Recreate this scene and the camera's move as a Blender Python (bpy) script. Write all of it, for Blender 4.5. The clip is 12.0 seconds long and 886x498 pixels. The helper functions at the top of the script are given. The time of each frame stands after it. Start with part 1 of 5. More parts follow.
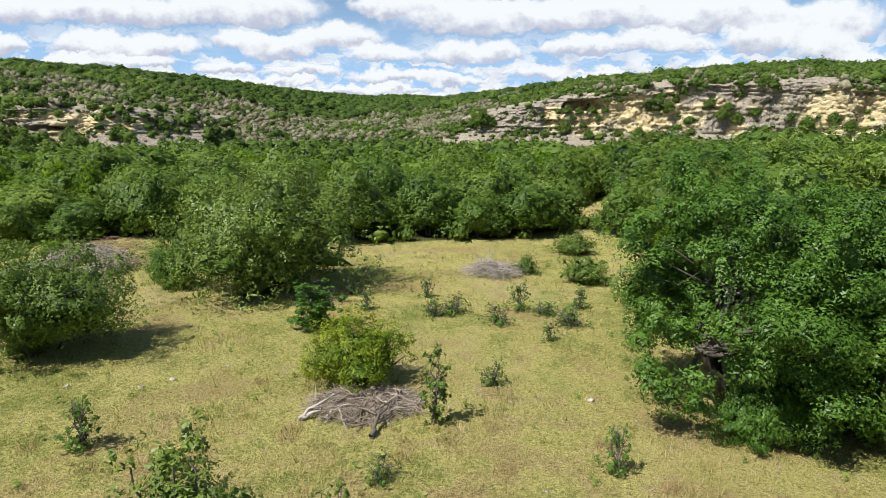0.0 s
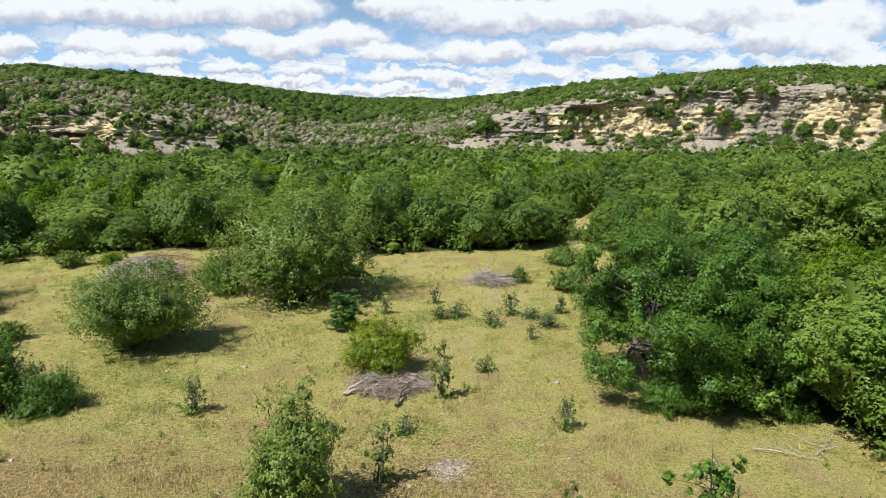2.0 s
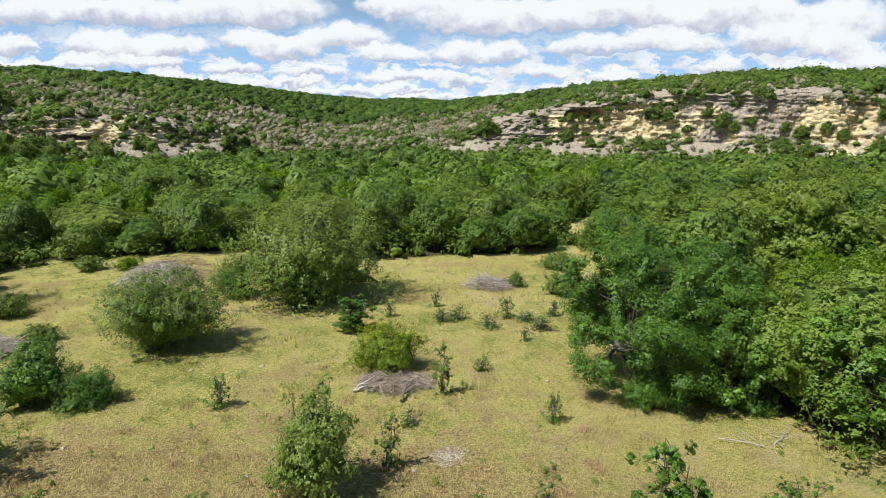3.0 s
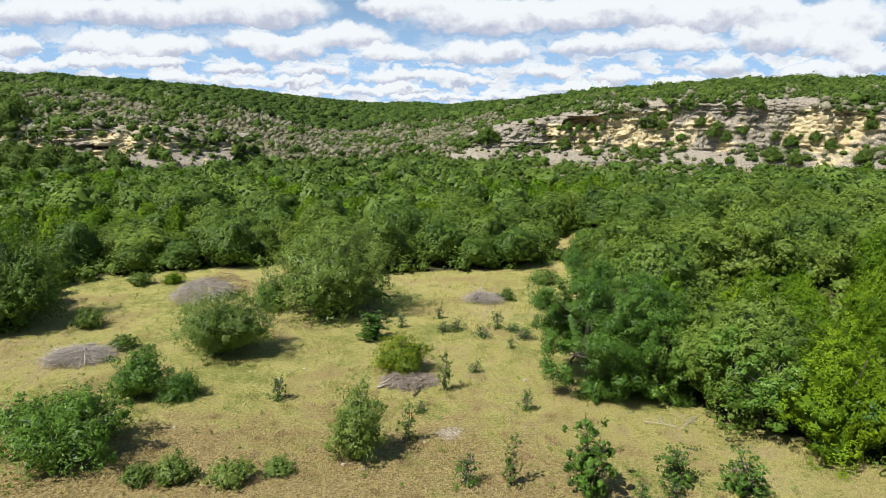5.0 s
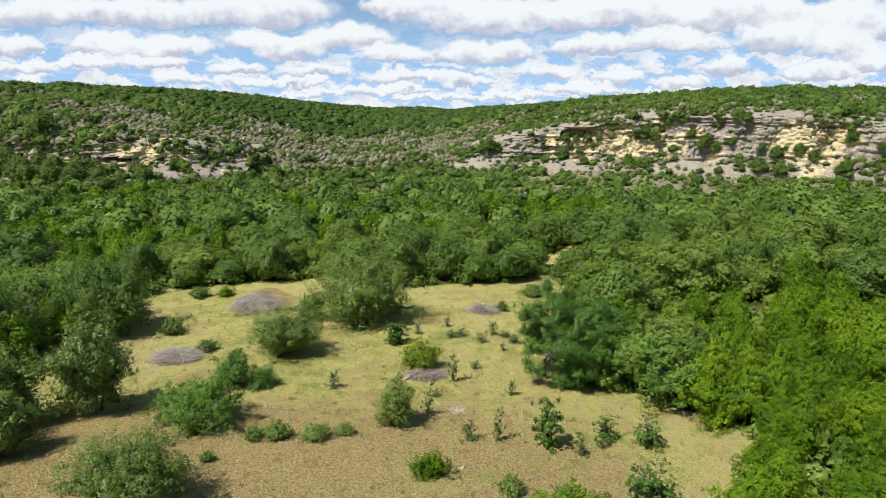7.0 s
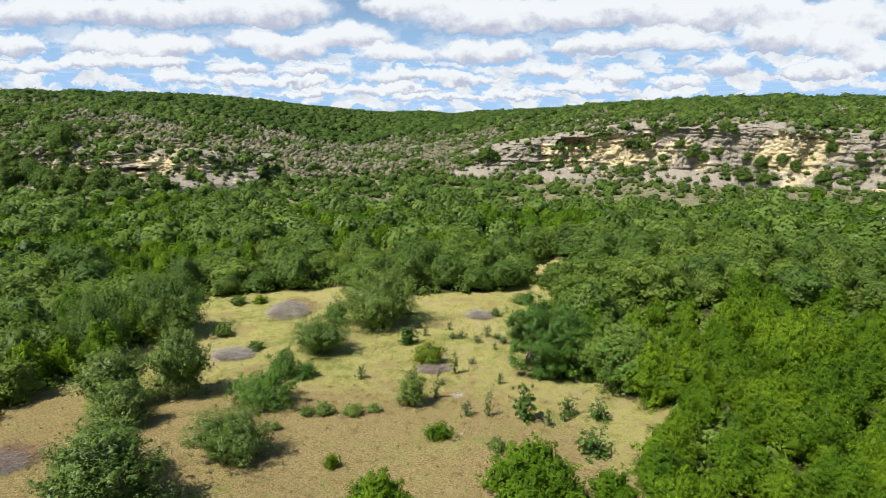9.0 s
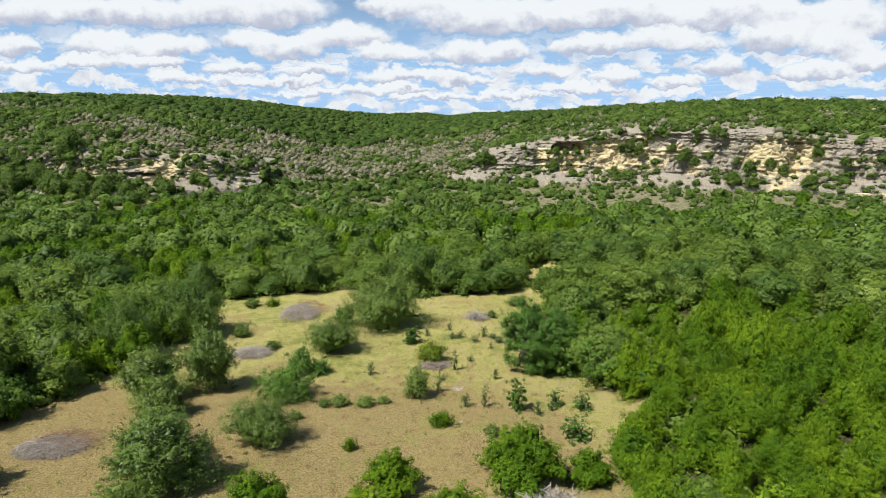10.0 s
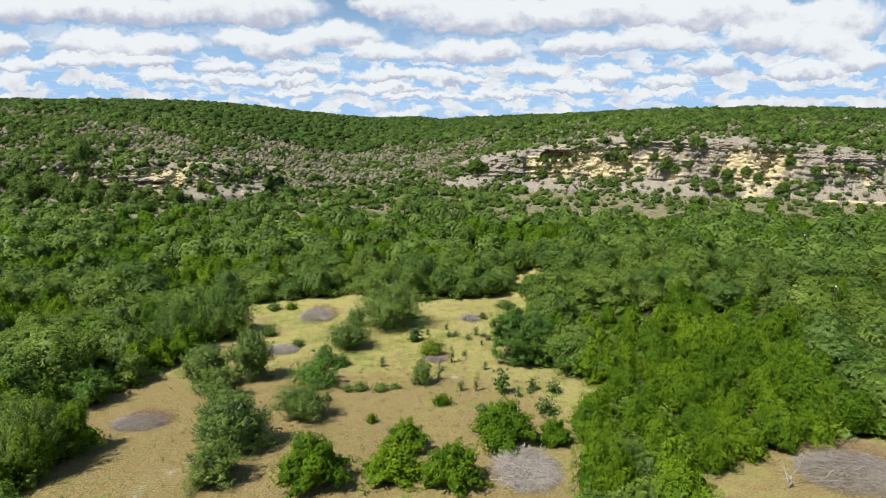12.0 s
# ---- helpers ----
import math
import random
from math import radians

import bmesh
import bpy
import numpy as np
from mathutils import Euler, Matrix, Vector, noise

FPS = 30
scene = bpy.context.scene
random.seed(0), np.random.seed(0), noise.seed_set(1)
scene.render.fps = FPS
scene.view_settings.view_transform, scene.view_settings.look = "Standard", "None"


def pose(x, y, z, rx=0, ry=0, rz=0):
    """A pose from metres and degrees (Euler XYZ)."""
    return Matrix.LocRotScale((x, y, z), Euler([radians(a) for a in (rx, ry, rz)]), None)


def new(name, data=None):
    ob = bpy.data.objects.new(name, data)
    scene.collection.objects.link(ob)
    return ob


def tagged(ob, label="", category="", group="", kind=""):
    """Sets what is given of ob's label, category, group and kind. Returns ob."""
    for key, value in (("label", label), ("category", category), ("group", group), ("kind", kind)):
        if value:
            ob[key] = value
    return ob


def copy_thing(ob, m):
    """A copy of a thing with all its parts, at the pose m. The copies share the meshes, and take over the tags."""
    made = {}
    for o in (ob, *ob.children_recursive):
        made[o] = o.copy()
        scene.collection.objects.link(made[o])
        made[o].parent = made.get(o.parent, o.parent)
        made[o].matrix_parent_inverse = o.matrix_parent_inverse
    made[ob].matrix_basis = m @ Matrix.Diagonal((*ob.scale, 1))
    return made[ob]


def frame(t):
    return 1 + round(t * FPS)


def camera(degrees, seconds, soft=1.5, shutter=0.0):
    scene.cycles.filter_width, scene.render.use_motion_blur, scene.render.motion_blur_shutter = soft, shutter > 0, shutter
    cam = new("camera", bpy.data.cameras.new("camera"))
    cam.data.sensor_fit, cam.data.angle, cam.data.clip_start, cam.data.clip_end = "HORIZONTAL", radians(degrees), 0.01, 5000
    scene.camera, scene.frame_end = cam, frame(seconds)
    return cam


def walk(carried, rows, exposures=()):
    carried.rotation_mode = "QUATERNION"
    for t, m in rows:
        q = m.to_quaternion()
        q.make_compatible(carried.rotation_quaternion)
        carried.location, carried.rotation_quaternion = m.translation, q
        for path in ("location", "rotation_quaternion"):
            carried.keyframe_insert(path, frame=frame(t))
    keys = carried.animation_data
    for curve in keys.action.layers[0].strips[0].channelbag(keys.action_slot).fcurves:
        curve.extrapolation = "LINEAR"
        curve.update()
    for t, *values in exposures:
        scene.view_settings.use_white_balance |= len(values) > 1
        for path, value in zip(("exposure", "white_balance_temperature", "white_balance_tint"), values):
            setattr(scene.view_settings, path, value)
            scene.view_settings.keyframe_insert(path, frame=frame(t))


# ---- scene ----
cam = camera(73.6, 12.0, soft=0.6)
METRES, EYE, TILT, LEAN, TURN = 60.0, 7.7, -12.0, 0.0, 0.0
ROWS = [
    (0.0, 0.0, 0.0, 0.0, 0.0, 0.0, -0.0),
    (0.5, 0.0002, -0.0365, 0.0042, 0.29, 0.01, -0.04),
    (1.0, 0.0004, -0.0657, 0.0086, 0.43, 0.01, -0.05),
    (1.5, 0.0004, -0.0839, 0.0113, 0.49, 0.0, -0.09),
    (2.0, 0.0006, -0.1014, 0.0142, 0.55, 0.0, -0.1),
    (2.5, 0.0009, -0.1209, 0.0177, 0.61, -0.0, -0.12),
    (3.0, 0.0013, -0.1395, 0.0214, 0.64, 0.0, -0.13),
    (5.0, 0.0023, -0.2695, 0.0494, 0.82, 0.01, -0.14),
    (5.5, 0.0015, -0.3189, 0.0588, 0.87, 0.0, -0.13),
    (6.0, -0.0, -0.3691, 0.0679, 0.94, 0.02, -0.12),
    (6.5, -0.0016, -0.4192, 0.0769, 1.02, 0.02, -0.14),
    (7.0, -0.0028, -0.4676, 0.0856, 1.05, -0.0, -0.13),
    (9.0, -0.0049, -0.6669, 0.1189, 1.06, -0.04, -0.13),
    (9.5, -0.0072, -0.7172, 0.1266, 0.91, -0.04, -0.09),
    (10.0, -0.0099, -0.7686, 0.1341, 0.77, -0.05, -0.06),
    (10.5, -0.0132, -0.8216, 0.1417, 0.64, -0.06, -0.02),
    (11.0, -0.0159, -0.8756, 0.1492, 0.54, -0.05, -0.01),
    (11.5, -0.0177, -0.9303, 0.1568, 0.36, -0.07, 0.01),
    (12.0, -0.0191, -0.9856, 0.1642, 0.09, -0.09, 0.07),
]
walk(cam, [(t, pose(0, 0, EYE, TILT, LEAN, TURN) @ pose(METRES * x, METRES * y, METRES * z, 90 + pitch, roll, yaw)) for t, x, y, z, yaw, pitch, roll in ROWS], exposures=((0.0, 0.42), (6.0, 0.38), (9.0, 0.37), (12.0, 0.31)))

# ---------- world, sun ----------
SUN_TRAVEL = Vector((0.55, 0.42, -1.0)).normalized()   # the way the sunlight goes
SUN_STRENGTH, SKY_STRENGTH, CLOUD_WHITE, CLOUD_GREY = 5.0, 0.052, 0.73, 0.43

CLOUDS_HIGH = [(-0.305, 0.174, 0.112, 0.041), (-0.501, 0.17, 0.15, 0.031), (-0.675, 0.173, 0.09, 0.033), (-0.078, 0.179, 0.07, 0.025), (0.043, 0.159, 0.115, 0.039), (0.187, 0.165, 0.13, 0.031), (0.356, 0.165, 0.185, 0.037), (0.48, 0.171, 0.085, 0.033), (0.624, 0.151, 0.075, 0.046), (-0.45, 0.226, 0.2, 0.024), (0.2, 0.228, 0.24, 0.024)]
CLOUDS_MID = [(-0.71, 0.121, 0.048, 0.021), (-0.562, 0.118, 0.068, 0.031), (-0.451, 0.12, 0.06, 0.025), (-0.321, 0.128, 0.062, 0.021), (-0.258, 0.114, 0.065, 0.023), (-0.17, 0.131, 0.075, 0.027), (-0.102, 0.104, 0.06, 0.019), (0.044, 0.108, 0.085, 0.023), (0.216, 0.118, 0.06, 0.021), (0.35, 0.124, 0.092, 0.024), (0.511, 0.132, 0.06, 0.035), (0.61, 0.119, 0.05, 0.031), (0.667, 0.097, 0.05, 0.025), (-0.509, 0.097, 0.09, 0.012)]
CLOUDS_LOW = [(-0.697, 0.086, 0.062, 0.014), (-0.593, 0.092, 0.06, 0.012), (-0.437, 0.072, 0.06, 0.012), (-0.352, 0.088, 0.052, 0.012), (-0.298, 0.066, 0.08, 0.01), (-0.223, 0.082, 0.062, 0.012), (-0.075, 0.073, 0.08, 0.012), (-0.131, 0.053, 0.09, 0.009), (0.017, 0.066, 0.05, 0.012), (0.145, 0.077, 0.045, 0.013), (0.201, 0.054, 0.075, 0.01), (0.268, 0.07, 0.048, 0.016), (0.435, 0.087, 0.04, 0.023), (0.365, 0.059, 0.05, 0.012), (0.58, 0.08, 0.06, 0.019), (0.091, 0.044, 0.08, 0.007), (-0.02, 0.042, 0.08, 0.006), (-0.224, 0.049, 0.08, 0.007)]


class Nodes:
    """Short writing for node trees."""

    def __init__(self, tree):
        self.tree = tree
        tree.nodes.clear()

    def add(self, kind, operation=None):
        n = self.tree.nodes.new(kind)
        if operation:
            n.operation = operation
        return n

    def put(self, node, key, value):
        if isinstance(value, bpy.types.NodeSocket):
            self.tree.links.new(value, node.inputs[key])
        else:
            node.inputs[key].default_value = value

    def math(self, op, a, b=0.0, clamp=False):
        n = self.add("ShaderNodeMath", op)
        n.use_clamp = clamp
        self.put(n, 0, a)
        self.put(n, 1, b)
        return n.outputs[0]

    def vec(self, op, *args, out=0):
        n = self.add("ShaderNodeVectorMath", op)
        for i, a in enumerate(args):
            if op == "SCALE" and i == 1:
                self.put(n, "Scale", a)
            else:
                self.put(n, i, a)
        return n.outputs[out]

    def noise(self, vector, scale, detail=4.0, rough=0.55, out="Fac"):
        n = self.add("ShaderNodeTexNoise")
        if vector is not None:
            self.put(n, "Vector", vector)
        self.put(n, "Scale", scale)
        self.put(n, "Detail", detail)
        self.put(n, "Roughness", rough)
        return n.outputs[out]

    def span(self, value, lo, hi, a=0.0, b=1.0, smooth=True):
        n = self.add("ShaderNodeMapRange")
        n.interpolation_type = "SMOOTHSTEP" if smooth else "LINEAR"
        self.put(n, "Value", value)
        for key, v in (("From Min", lo), ("From Max", hi), ("To Min", a), ("To Max", b)):
            self.put(n, key, v)
        return n.outputs[0]

    def mix(self, fac, a, b, blend="MIX"):
        n = self.add("ShaderNodeMix")
        n.data_type, n.blend_type = "RGBA", blend
        self.put(n, 0, fac)
        self.put(n, 6, a if isinstance(a, bpy.types.NodeSocket) else (*a, 1.0))
        self.put(n, 7, b if isinstance(b, bpy.types.NodeSocket) else (*b, 1.0))
        return n.outputs[2]

    def attr(self, name):
        n = self.add("ShaderNodeAttribute")
        n.attribute_name = name
        return n.outputs["Fac"]


def make_world():
    w = bpy.data.worlds.new("sky")
    scene.world = w
    w.use_nodes = True
    g = Nodes(w.node_tree)
    sky = g.add("ShaderNodeTexSky")
    sky.sky_type, sky.sun_disc = "NISHITA", False
    sky.sun_elevation = math.asin(-SUN_TRAVEL.z)
    sky.sun_rotation = math.atan2(-SUN_TRAVEL.x, -SUN_TRAVEL.y)
    sky.dust_density, sky.ozone_density = 0.2, 1.6
    way = g.add("ShaderNodeTexCoord").outputs["Generated"]
    sep = g.add("ShaderNodeSeparateXYZ")
    g.put(sep, 0, way)
    deep = g.math("MAXIMUM", g.math("ABSOLUTE", sep.outputs[1]), 0.2)
    flat = g.add("ShaderNodeCombineXYZ")
    g.put(flat, 0, g.math("DIVIDE", sep.outputs[0], deep))
    g.put(flat, 1, g.math("DIVIDE", sep.outputs[2], deep))
    p = flat.outputs[0]
    # billowing edges, in three sizes
    wide = g.vec("MULTIPLY", p, (1.0, 1.25, 1.0))
    coarse = g.vec("SUBTRACT", g.noise(wide, 11.0, 3.0, 0.55, "Color"), (0.5, 0.5, 0.5))
    fine = g.vec("SUBTRACT", g.noise(wide, 42.0, 5.0, 0.6, "Color"), (0.5, 0.5, 0.5))
    q = g.vec("ADD", p, g.vec("ADD", g.vec("MULTIPLY", coarse, (0.08, 0.032, 0.0)), g.vec("MULTIPLY", fine, (0.04, 0.03, 0.0))))
    total = None
    for u, v, hw, hh in CLOUDS_HIGH + CLOUDS_MID + CLOUDS_LOW:
        hw, hh = hw * 0.97, hh * 1.0
        e = g.vec("MULTIPLY_ADD", q, (1 / hw, 1 / hh, 0.0), (-u / hw, -v / hh, 1.0))
        # flat below, heaped above
        weight = g.math("SUBTRACT", 1.60, g.vec("LENGTH", g.vec("MAXIMUM", e, g.vec("MULTIPLY", e, (-1.0, -1.9, 1.0))), out=1), clamp=True)
        e = g.vec("SCALE", e, weight)
        total = e if total is None else g.vec("ADD", total, e)
    parts = g.add("ShaderNodeSeparateXYZ")
    g.put(parts, 0, total)
    amount = parts.outputs[2]
    rise = g.math("DIVIDE", parts.outputs[1], g.math("MAXIMUM", amount, 0.05))
    # a loose layer of small clouds over the rest of the sky
    plane = g.add("ShaderNodeCombineXYZ")
    up = g.math("MAXIMUM", g.math("ABSOLUTE", sep.outputs[2]), 0.03)
    g.put(plane, 0, g.math("DIVIDE", sep.outputs[0], up))
    g.put(plane, 1, g.math("DIVIDE", sep.outputs[1], up))
    scatter = g.noise(plane.outputs[0], 0.8, 6.0, 0.6)
    veil = g.span(scatter, 0.50, 0.72)
    streaks = g.noise(g.vec("MULTIPLY", q, (9.0, 26.0, 1.0)), 2.0, 3.0, 0.5)
    low_band = g.span(g.math("ABSOLUTE", sep.outputs[2]), 0.06, 0.17, 1.0, 0.0)
    veil = g.math("MAXIMUM", veil, g.math("MULTIPLY", g.math("MULTIPLY", g.span(streaks, 0.44, 0.56), low_band), 2.7))
    cover = g.math("MAXIMUM", g.span(amount, 0.04, 0.34), g.math("MULTIPLY", veil, 0.42))
    billow = g.noise(wide, 26.0, 6.0, 0.62)
    lit = g.math("ADD", rise, g.math("MULTIPLY", g.math("SUBTRACT", billow, 0.5), 1.35))
    lit = g.math("SUBTRACT", lit, g.math("MULTIPLY", g.math("MAXIMUM", g.math("SUBTRACT", g.math("DIVIDE", sep.outputs[2], deep), 0.13), 0.0), 2.2))
    shade = g.span(lit, -0.55, 0.22)
    cloud = g.mix(shade, (CLOUD_GREY * 0.93, CLOUD_GREY * 1.0, CLOUD_GREY * 1.22), (CLOUD_WHITE * 0.945, CLOUD_WHITE * 0.985, CLOUD_WHITE * 1.02))
    blue = g.vec("SCALE", sky.outputs[0], SKY_STRENGTH)
    # distance whitens the sky low down
    haze = g.span(g.math("ABSOLUTE", sep.outputs[2]), 0.02, 0.30, 0.85, 0.10)
    blue = g.mix(haze, blue, (0.30, 0.505, 0.80))
    bg = g.add("ShaderNodeBackground")
    g.put(bg, 0, g.mix(cover, blue, cloud))
    g.put(bg, 1, 1.0)
    out = g.add("ShaderNodeOutputWorld")
    g.put(out, 0, bg.outputs[0])


make_world()
sun = new("sun", bpy.data.lights.new("sun", "SUN"))
sun.data.energy, sun.data.angle, sun.data.color = SUN_STRENGTH, radians(0.6), (1.0, 0.96, 0.90)
sun.rotation_mode = "QUATERNION"
sun.rotation_quaternion = SUN_TRAVEL.to_track_quat("-Z", "Y")


# ---------- materials ----------
def material(name):
    m = bpy.data.materials.new(name)
    m.use_nodes = True
    return m, Nodes(m.node_tree)


def finish(g, colour, rough=0.8, bump=None, strength=0.3, spec=0.3, through_light=0.0, distance=0.05):
    b = g.add("ShaderNodeBsdfPrincipled")
    g.put(b, "Base Color", colour)
    g.put(b, "Roughness", rough)
    g.put(b, "Specular IOR Level", spec)
    if bump is not None:
        n = g.add("ShaderNodeBump")
        g.put(n, "Strength", strength)
        g.put(n, "Distance", distance)
        g.put(n, "Height", bump)
        g.put(b, "Normal", n.outputs[0])
    result = b.outputs[0]
    if through_light:
        t = g.add("ShaderNodeBsdfTranslucent")
        g.put(t, 0, g.mix(1.0, colour, (1.0, 1.0, 0.55), "MULTIPLY"))
        s = g.add("ShaderNodeMixShader")
        g.put(s, 0, through_light)
        g.put(s, 1, result)
        g.put(s, 2, t.outputs[0])
        result = s.outputs[0]
    out = g.add("ShaderNodeOutputMaterial")
    g.put(out, 0, result)


def place_of(g):
    return g.add("ShaderNodeNewGeometry").outputs["Position"]


def leaf_material(name, dark, mid, light, rough=0.45, lit=0.26, vary=0.42, gloss=0.18):
    """Leaves: tint runs from dark to light, for leaf age and for shade painted inside crowns; each plant has its own
    cast.
    """
    m, g = material(name)
    tint = g.attr("tint")
    own = g.add("ShaderNodeObjectInfo").outputs["Random"]
    where = place_of(g)
    patch = g.noise(where, 0.35, 3.0)
    t = g.math("ADD", tint, g.math("MULTIPLY", g.math("SUBTRACT", patch, 0.5), 0.6))
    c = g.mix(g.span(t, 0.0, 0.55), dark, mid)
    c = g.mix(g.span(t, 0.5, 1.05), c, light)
    cast = g.mix(own, (1.0 - 0.9 * vary, 1.0 - 0.65 * vary, 1.0 - 0.7 * vary), (1.0 + vary, 1.0 + 0.6 * vary, 1.0))
    finish(g, g.mix(1.0, c, cast, "MULTIPLY"), rough, spec=gloss, through_light=lit)
    return m


def wood_material(name, pale, dark, rough=0.85, streak=6.0):
    m, g = material(name)
    where = place_of(g)
    n = g.noise(where, streak, 5.0, 0.65)
    fine = g.noise(where, streak * 9, 3.0)
    own = g.add("ShaderNodeObjectInfo").outputs["Random"]
    c = g.mix(g.span(g.math("ADD", n, g.math("MULTIPLY", g.attr("tint"), 0.35)), 0.35, 0.85), dark, pale)
    c = g.mix(g.math("MULTIPLY", own, 0.35), c, dark)
    finish(g, c, rough, fine, 0.5, 0.2, distance=0.02)
    return m


def grass_material():
    m, g = material("dry_grass")
    where = place_of(g)
    tint = g.attr("tint")
    n = g.noise(where, 0.25, 4.0)
    t = g.math("ADD", tint, g.math("MULTIPLY", g.math("SUBTRACT", n, 0.5), 1.2))
    c = g.mix(g.span(t, 0.1, 0.6), (0.20, 0.22, 0.055), (0.40, 0.355, 0.13))
    c = g.mix(g.span(t, 0.65, 1.1), c, (0.55, 0.44, 0.24))
    finish(g, c, 0.75, spec=0.15, through_light=0.3)
    return m


def ground_material():
    m, g = material("meadow_ground")
    where = place_of(g)
    big, mid = g.noise(where, 0.09, 4.0), g.noise(where, 0.7, 5.0, 0.65)
    fine = g.noise(where, 7.0, 6.0, 0.7)
    grit = g.noise(where, 14.0, 4.0, 0.7)
    t = g.math("ADD", g.math("MULTIPLY", big, 0.8), g.math("ADD", g.math("MULTIPLY", mid, 0.8), g.math("MULTIPLY", fine, 0.6)))
    grass = g.mix(g.span(t, 0.88, 1.12), (0.245, 0.272, 0.072), (0.475, 0.432, 0.152))
    grass = g.mix(g.span(t, 1.1, 1.3), grass, (0.48, 0.395, 0.205))
    brown = g.mix(g.span(fine, 0.3, 0.7), (0.24, 0.175, 0.070), (0.485, 0.378, 0.178))
    pale = g.mix(g.span(grit, 0.35, 0.65), (0.36, 0.28, 0.19), (0.62, 0.56, 0.46))
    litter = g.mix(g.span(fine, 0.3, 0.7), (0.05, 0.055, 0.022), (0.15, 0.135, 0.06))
    hill = g.mix(g.span(mid, 0.35, 0.65), (0.13, 0.135, 0.06), (0.34, 0.30, 0.19))
    # worn brown patches a few strides across, and greener hollows
    patchy = g.noise(where, 0.22, 5.0, 0.6)
    grass = g.mix(g.span(patchy, 0.50, 0.66), grass, (0.40, 0.315, 0.14))
    grass = g.mix(g.span(patchy, 0.44, 0.28), grass, (0.27, 0.305, 0.085))
    dry = g.math("ADD", g.attr("dry"), g.math("ADD", g.math("MULTIPLY", g.math("SUBTRACT", mid, 0.5), 2.6), g.math("MULTIPLY", g.math("SUBTRACT", big, 0.5), 1.4)))
    c = g.mix(g.span(dry, 0.14, 1.02), grass, brown)
    bare = g.math("ADD", g.attr("bare"), g.math("MULTIPLY", g.math("SUBTRACT", fine, 0.5), 1.1))
    c = g.mix(g.span(bare, 0.4, 0.8), c, pale)
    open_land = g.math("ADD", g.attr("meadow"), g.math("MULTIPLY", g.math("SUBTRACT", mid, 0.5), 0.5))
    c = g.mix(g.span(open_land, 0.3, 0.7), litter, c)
    c = g.mix(g.attr("hill"), c, hill)
    c = g.mix(1.0, c, g.mix(g.span(g.math("ADD", g.math("MULTIPLY", grit, 0.6), g.math("MULTIPLY", fine, 0.4)), 0.36, 0.62), (0.72, 0.74, 0.70), (1.16, 1.15, 1.12)), "MULTIPLY")
    relief = g.math("ADD", g.math("MULTIPLY", fine, 0.6), g.math("MULTIPLY", grit, 0.4))
    finish(g, c, 0.95, relief, 1.0, 0.1, distance=0.2)
    return m


def limestone_material():
    m, g = material("limestone")
    where = place_of(g)
    beds = g.vec("MULTIPLY", where, (0.35, 0.35, 1.0))
    layer = g.noise(beds, 0.9, 5.0, 0.7)
    blotch = g.noise(where, 0.13, 4.0, 0.6)
    streak = g.noise(g.vec("MULTIPLY", where, (1.0, 1.0, 0.18)), 0.55, 5.0, 0.65)
    fine = g.noise(where, 2.2, 6.0, 0.7)
    c = g.mix(g.span(layer, 0.36, 0.60), (0.47, 0.36, 0.17), (0.70, 0.59, 0.36))
    c = g.mix(g.span(fine, 0.5, 0.75), c, (0.76, 0.69, 0.52))
    weathered = g.mix(g.span(fine, 0.35, 0.68), (0.19, 0.165, 0.125), (0.50, 0.445, 0.355))
    grey = g.math("ADD", g.attr("grey"), g.math("ADD", g.math("SUBTRACT", streak, 0.5), g.math("MULTIPLY", g.math("SUBTRACT", blotch, 0.5), 1.6)))
    c = g.mix(g.span(grey, 0.22, 0.52), c, weathered)
    finish(g, c, 0.9, g.math("ADD", layer, fine), 0.9, 0.15, distance=0.5)
    return m


def rock_material():
    m, g = material("field_stone")
    where = place_of(g)
    n = g.noise(where, 3.0, 5.0, 0.65)
    fine = g.noise(where, 22.0, 4.0, 0.6)
    c = g.mix(g.span(n, 0.35, 0.65), (0.28, 0.25, 0.20), (0.56, 0.52, 0.45))
    finish(g, c, 0.9, fine, 0.5, 0.15)
    return m


OAK = leaf_material("live_oak_leaves", (0.058, 0.106, 0.016), (0.138, 0.220, 0.034), (0.235, 0.325, 0.076), rough=0.5, vary=0.30)
SAGE_OAK = leaf_material("sage_oak_leaves", (0.060, 0.106, 0.018), (0.138, 0.215, 0.038), (0.27, 0.35, 0.10), rough=0.42, vary=0.14, gloss=0.24)
BRIGHT_OAK = leaf_material("fresh_oak_leaves", (0.040, 0.090, 0.013), (0.100, 0.205, 0.028), (0.20, 0.34, 0.07), rough=0.42, vary=0.26, gloss=0.24)
JUNIPER = leaf_material("juniper_needles", (0.046, 0.098, 0.006), (0.118, 0.215, 0.010), (0.22, 0.335, 0.022), rough=0.6, vary=0.28, gloss=0.08)
YELLOW = leaf_material("yellow_green_leaves", (0.065, 0.12, 0.013), (0.18, 0.25, 0.02), (0.46, 0.46, 0.03), vary=0.1)
HILL_GREEN = leaf_material("hill_scrub_leaves", (0.052, 0.092, 0.018), (0.104, 0.170, 0.028), (0.20, 0.27, 0.06), rough=0.6, vary=0.0, gloss=0.1)
HILL_GREY = leaf_material("bare_scrub_twigs", (0.16, 0.158, 0.09), (0.29, 0.275, 0.18), (0.47, 0.44, 0.33), rough=0.8, lit=0.12, vary=0.0)
BARK = wood_material("grey_bark", (0.19, 0.17, 0.145), (0.05, 0.042, 0.034))
